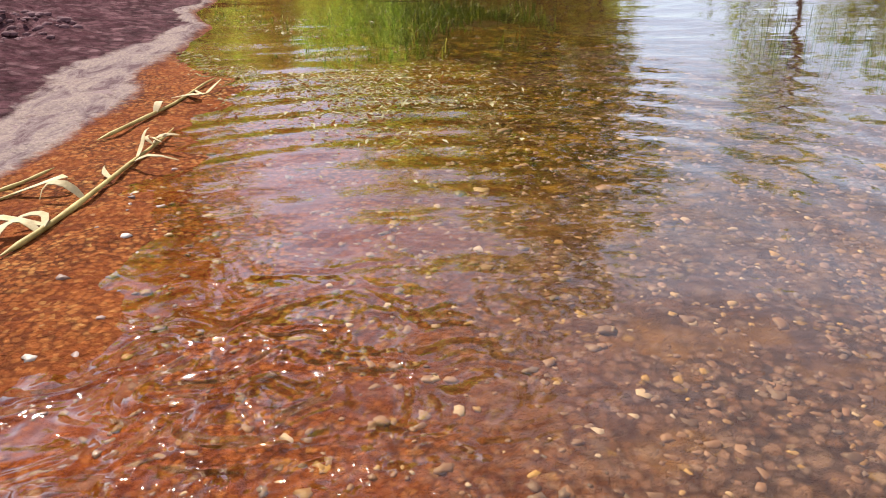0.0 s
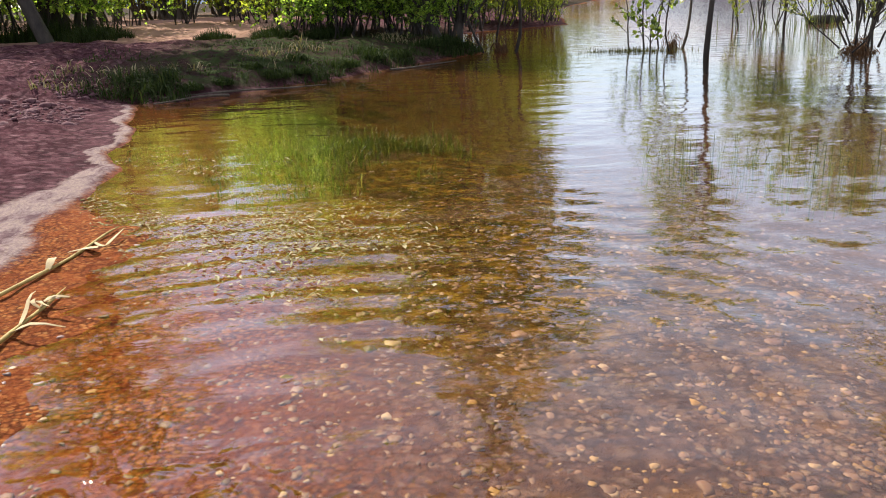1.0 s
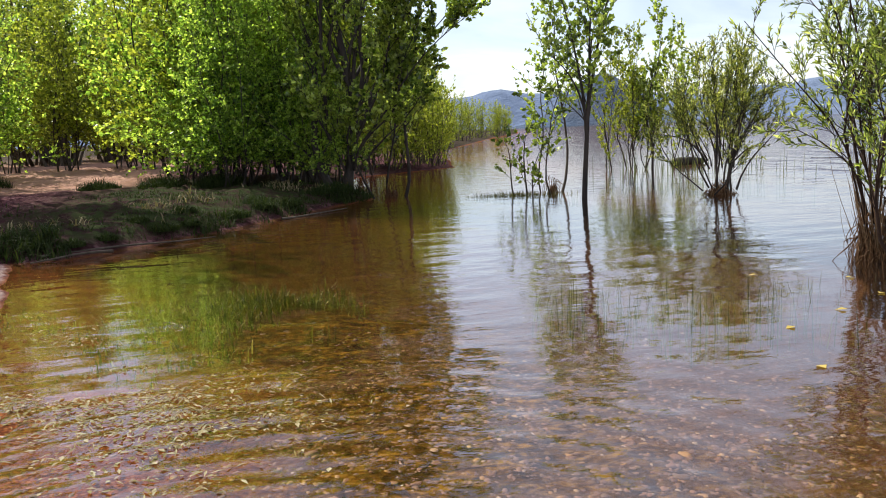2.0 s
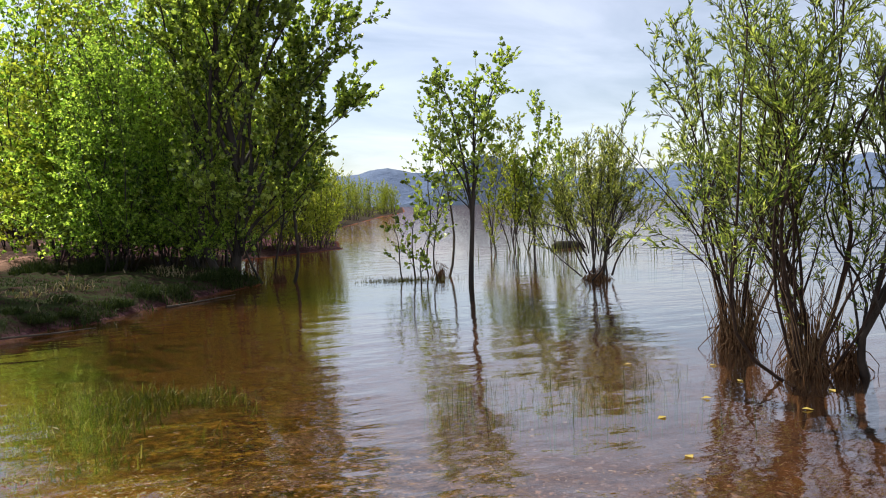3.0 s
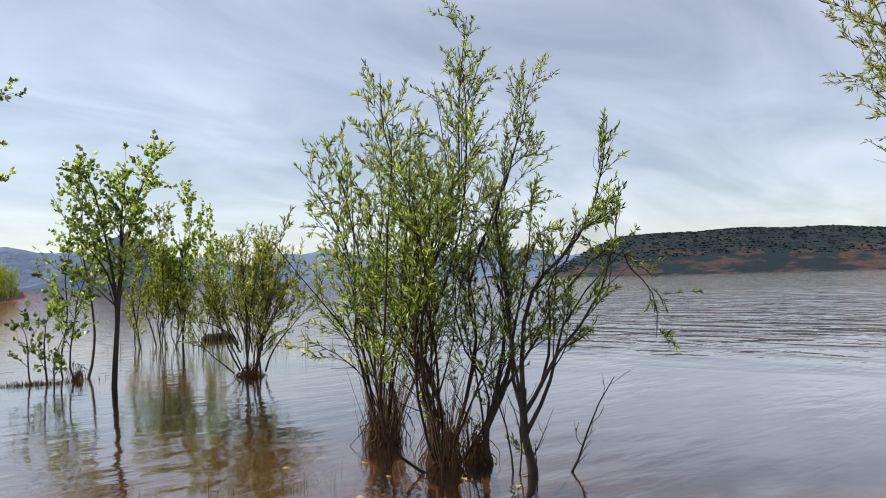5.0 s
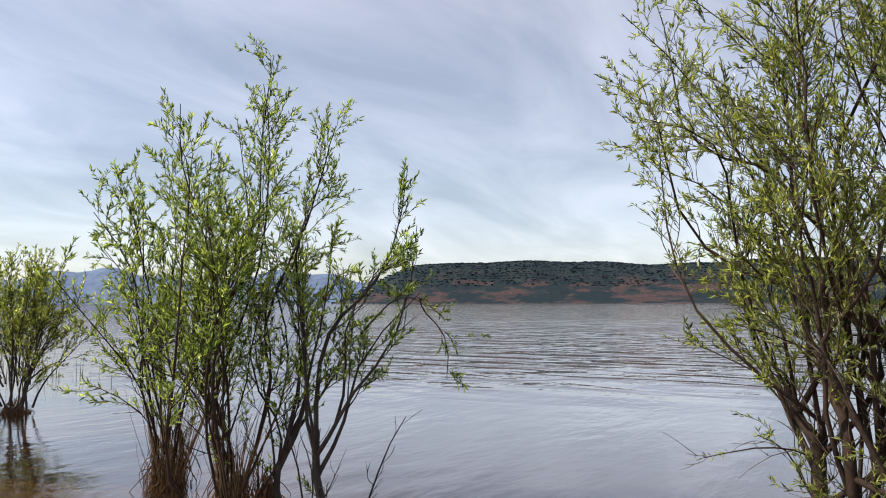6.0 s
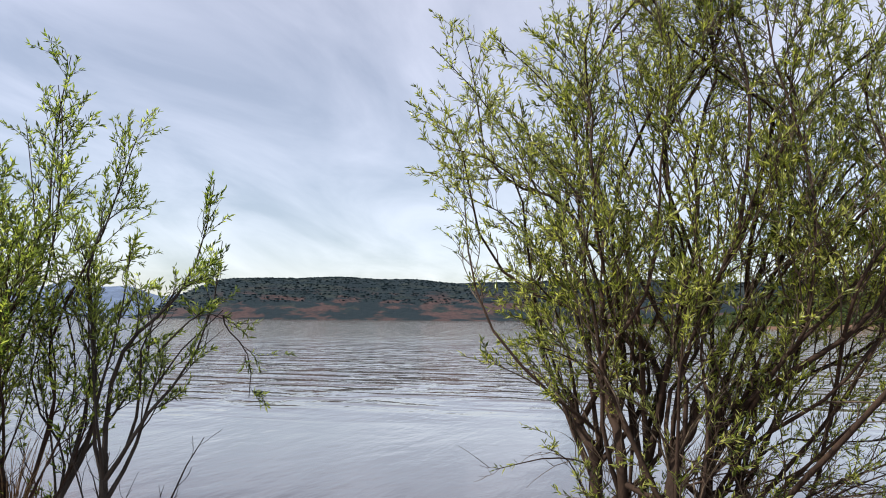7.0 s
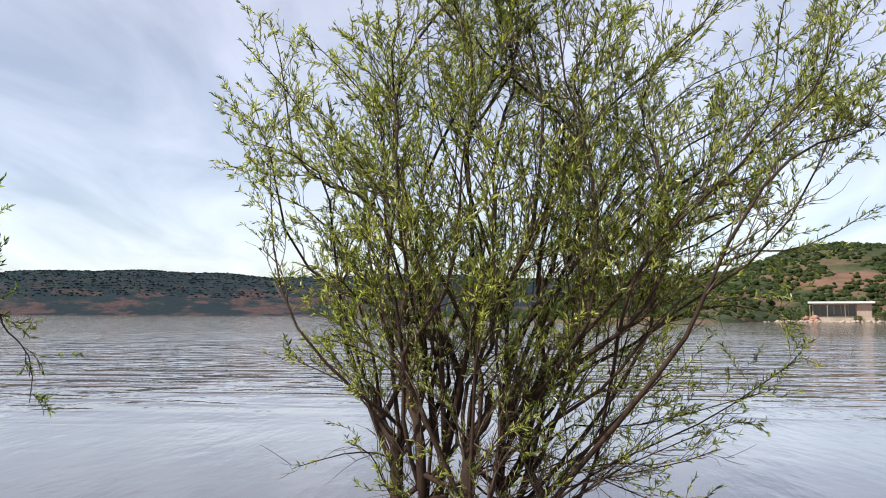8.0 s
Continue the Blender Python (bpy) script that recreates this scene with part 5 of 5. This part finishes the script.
# yellow leaves afloat near the willows
for k, (x, y) in enumerate([(4.75, 4.35), (4.3, 4.1), (4.05, 4.5), (4.6, 5.2), (4.45, 4.75), (5.05, 4.1), (3.6, 4.3), (4.2, 5.5), (3.3, 3.7), (4.85, 3.95)]):
    q = np.random.RandomState(320 + k)
    lv = Leaves()
    a = q.uniform(0, 6.3)
    lv.add(np.array([[0, 0, 0.0]]), np.array([[math.cos(a), math.sin(a), 0.03]]), UP[None] + q.normal(0, 0.05, (1, 3)), np.array([0.06]), np.array([0.045]))
    me = lv.mesh("floating_leaf", M_FALLEN, 0.06)
    ob = tagged(new("floating_leaf", me), "yellow fallen leaf floating on the lake", "leaf", "floating leaves")
    ob.location = (x, y, 0.006)


# ---- the house across the water ----
def box(bm, x0, x1, y0, y1, z0, z1):
    m = Matrix.LocRotScale(((x0 + x1) / 2, (y0 + y1) / 2, (z0 + z1) / 2), None, (x1 - x0, y1 - y0, z1 - z0))
    return bmesh.ops.create_cube(bm, size=1, matrix=m)["verts"]


def lake_house(at_place, turn):
    """A long low house with a thin flat overhanging roof, a glazed front and a solid wing, on a terrace of pale rock."""
    top = thing("lake_house", at_place, turn)
    bm = bmesh.new()
    box(bm, -8.6, 8.6, 2.4, 7, 0, 3.9)
    bm_part("wall", bm, M_PLASTER, top)
    bm = bmesh.new()
    box(bm, 4.2, 8.4, 0.4, 2.38, 0, 3.88)
    bm_part("wing", bm, M_PLASTER, top)
    bm = bmesh.new()
    box(bm, -9.8, 9.4, -1.4, 8, 3.92, 4.5)
    bmesh.ops.bevel(bm, geom=bm.edges[:], offset=0.08, segments=2, affect="EDGES")
    bm_part("roof", bm, M_CONCRETE, top, "flat pale concrete roof")
    bm = bmesh.new()
    box(bm, -12, 12, -3.2, 2.38, -2.4, 0.0)
    bmesh.ops.bevel(bm, geom=bm.edges[:], offset=0.15, segments=2, affect="EDGES")
    bm_part("terrace", bm, M_SANDSTONE, top, "pale sandstone terrace above the water")
    for k in range(6):
        x = -8.3 + k * 2.05
        bm = bmesh.new()
        box(bm, x, x + 1.8, 2.28, 2.36, 0.35, 3.6)
        w = bm_part("window", bm, M_WINDOW, top, "dark glazed window")
        bm = bmesh.new()
        box(bm, x - 0.06, x + 1.86, 2.2, 2.27, 0.22, 0.34)
        bm_part("sill", bm, M_CONCRETE, w)
    for x in (-9.2, -4.1, 0.9):
        bm = bmesh.new()
        bmesh.ops.create_cone(bm, cap_ends=True, segments=10, radius1=0.12, radius2=0.11, depth=3.9, matrix=Matrix.Translation((x, -0.9, 1.95)))
        bm_part("pillar", bm, M_PLASTER, top)
    return tagged(top, "long low pinkish-cream house with a flat roof by the lake", "house")


def shrub(at_place, size, seed, label):
    """A leafy garden shrub on the far shore."""
    q = np.random.RandomState(seed)
    top = thing("shrub", at_place)
    n = 260
    d = unit(q.normal(0, 1, (n, 3))) * (q.uniform(0.35, 1, n) ** 0.5)[:, None] * np.array([1, 1, 0.8]) * size
    d[:, 2] += size * 0.75
    lv = Leaves()
    lv.add(d, unit(d) + q.normal(0, 0.5, (n, 3)), q.normal(0, 1, (n, 3)), size * q.uniform(0.2, 0.4, n), size * q.uniform(0.15, 0.28, n))
    tagged(part("foliage", lv.mesh("foliage", M_BANKSHRUB), top), kind="stuff")
    tb = Tubes()
    for k in range(4):
        tb.add(bow_line(q, (0, 0, -0.4), unit(q.normal(0, 1, 3) + UP * 2) * size, 5, UP * 0.05, 0.2), np.linspace(0.09, 0.02, 5), 5)
    part("stem", tb.mesh("stem", M_BARK), top)
    return tagged(top, label, "shrub", "shrubs by the house")


hx, hy = 1 + 212 * math.cos(radians(-23.65)), 0.7 + 212 * math.sin(radians(-23.65))
lake_house((hx, hy, 1.2), -23.2 - 90).scale = (0.75, 0.8, 0.84)
HU = Vector((math.cos(radians(-113.2)), math.sin(radians(-113.2)), 0))       # along the house front
HN = Vector((math.sin(radians(-113.2)), -math.cos(radians(-113.2)), 0))      # out of its front, to the water
for k, (u, w, z, size) in enumerate([(3.4, 3.6, 0.0, 1.0), (7.8, 3.0, 0.2, 1.3), (9.6, 1.0, 0.6, 1.5), (-8.6, 2.5, 0.2, 1.2), (-10.5, -1.0, 0.5, 1.9), (-12.5, 0.5, 0.2, 1.5), (11.5, -2.0, 1.0, 1.8)]):
    p = Vector((hx, hy, z)) + HU * u + HN * w
    shrub(p, size, 410 + k, "rounded green shrub on the far shore beside the house")
q = np.random.RandomState(405)
u, w = q.uniform(-17, 13, 90), q.normal(4.3, 0.5, 90)
rocks = np.stack([hx + HU.x * u + HN.x * w, hy + HU.y * u + HN.y * w, q.uniform(-0.1, 0.25, 90)], -1)
v, f = blobs(rocks, q.uniform(0.25, 0.75, 90), 401, 0.6)
tagged(new("shore_rocks", fast_mesh("shore_rocks", v, f, M_SANDSTONE)), "pale rocks along the far shore below the house", "rocks", kind="stuff")
u, w = q.normal(-6.3, 0.9, 16), q.normal(3.2, 0.4, 16)
rocks = np.stack([hx + HU.x * u + HN.x * w, hy + HU.y * u + HN.y * w, q.uniform(0.0, 1.5, 16)], -1)
v, f = blobs(rocks, q.uniform(0.4, 0.9, 16), 402, 0.9)
tagged(new("red_outcrop", fast_mesh("red_outcrop", v, f, M_REDROCK)), "pinkish red rock outcrop beside the house", "rocks", kind="stuff")

# ---- stones of the bed ----
def stone_mesh(seed):
    q = np.random.RandomState(seed)
    zs, rad = np.array([-0.75, 0.0, 0.75]), np.array([0.68, 1.0, 0.66])
    a = np.arange(6) * np.pi / 3
    ring = np.stack([np.cos(a)[None] * rad[:, None], np.sin(a)[None] * rad[:, None], np.broadcast_to(zs[:, None], (3, 6))], -1).reshape(-1, 3)
    v = np.concatenate([[[0, 0, -1]], ring, [[0, 0, 1]]]) * q.uniform(0.58, 1.25, (20, 1)) * np.array([1, q.uniform(0.55, 0.9), q.uniform(0.25, 0.45)])
    f = []
    for j in range(6):
        k = (j + 1) % 6
        f += [[0, 1 + k, 1 + j], [19, 13 + j, 13 + k]]
        for ro in (0, 6):
            f += [[1 + ro + j, 1 + ro + k, 7 + ro + k], [1 + ro + j, 7 + ro + k, 7 + ro + j]]
    return v, np.array(f)


def scatter(n, x0, x1, y0, y1, big_one, seed):
    q = np.random.RandomState(seed)
    x, y = q.uniform(x0, x1, n), q.uniform(y0, y1, n)
    sz = big_one * (0.3 + 0.7 * q.uniform(0, 1, n) ** 2.6)
    s = shore_distance(x, y)
    k = (s < -0.10) & (q.uniform(0, 1, n) < np.clip(-0.1 + 0.5 * (-s), 0.04, 1) * smooth(x, 4.6, 2.4) * smooth(y, 6.0, 3.4))
    return x[k], y[k], sz[k], q.uniform(0, 360, k.sum())


shapes = [stone_mesh(500 + k) for k in range(7)]
stone_data = [fast_mesh("stone", v, f, M_STONE) for v, f in shapes]
x, y, sz, tn = scatter(900, -0.1, 4.0, 1.4, 5.0, 0.042, 510)
z = ground_height(x, y)[0]
for k in range(min(300, len(x))):
    ob = new("stone", stone_data[k % 7])
    ob.parent = ground
    ob.matrix_basis = pose(x[k], y[k], z[k] - sz[k] * 0.10, 0, 0, tn[k]) @ Matrix.Diagonal((sz[k], sz[k], sz[k], 1))
x, y, sz, tn = scatter(30000, 0.2, 4.6, 0.0, 6.0, 0.024, 512)
z = ground_height(x, y)[0]
vs, fs, c0 = [], [], 0
for k in range(len(x)):
    v, f = shapes[k % 7]
    c, q = math.cos(radians(tn[k])), math.sin(radians(tn[k]))
    vs.append(np.stack([v[:, 0] * c - v[:, 1] * q, v[:, 0] * q + v[:, 1] * c, v[:, 2]], -1) * sz[k] + np.array([x[k], y[k], z[k] - sz[k] * 0.16]))
    fs.append(f + c0)
    c0 += len(v)
tagged(new("gravel", fast_mesh("gravel", np.concatenate(vs), np.concatenate(fs), M_STONE)), "small mixed stones on the shallow lake bed", "gravel", kind="stuff")
# clods of dry mud on the shore
q = np.random.RandomState(530)
x, y = q.uniform(-2.6, 0.0, 5200), q.uniform(2.2, 9.0, 5200)
s = shore_distance(x, y)
k = (s > 0.35) & (waves(x, y, 26, 2.2, 3) > -0.1)
p = on_ground(x[k], y[k], 0.0)
v, f = blobs(p, q.uniform(0.008, 0.032, len(p)) * (1 + (q.uniform(0, 1, len(p)) > 0.93)), 531, 0.55)
tagged(new("mud_clods", fast_mesh("mud_clods", v, f, M_CLOD)), "loose crumbs and clods of dry red mud", "mud", kind="stuff")
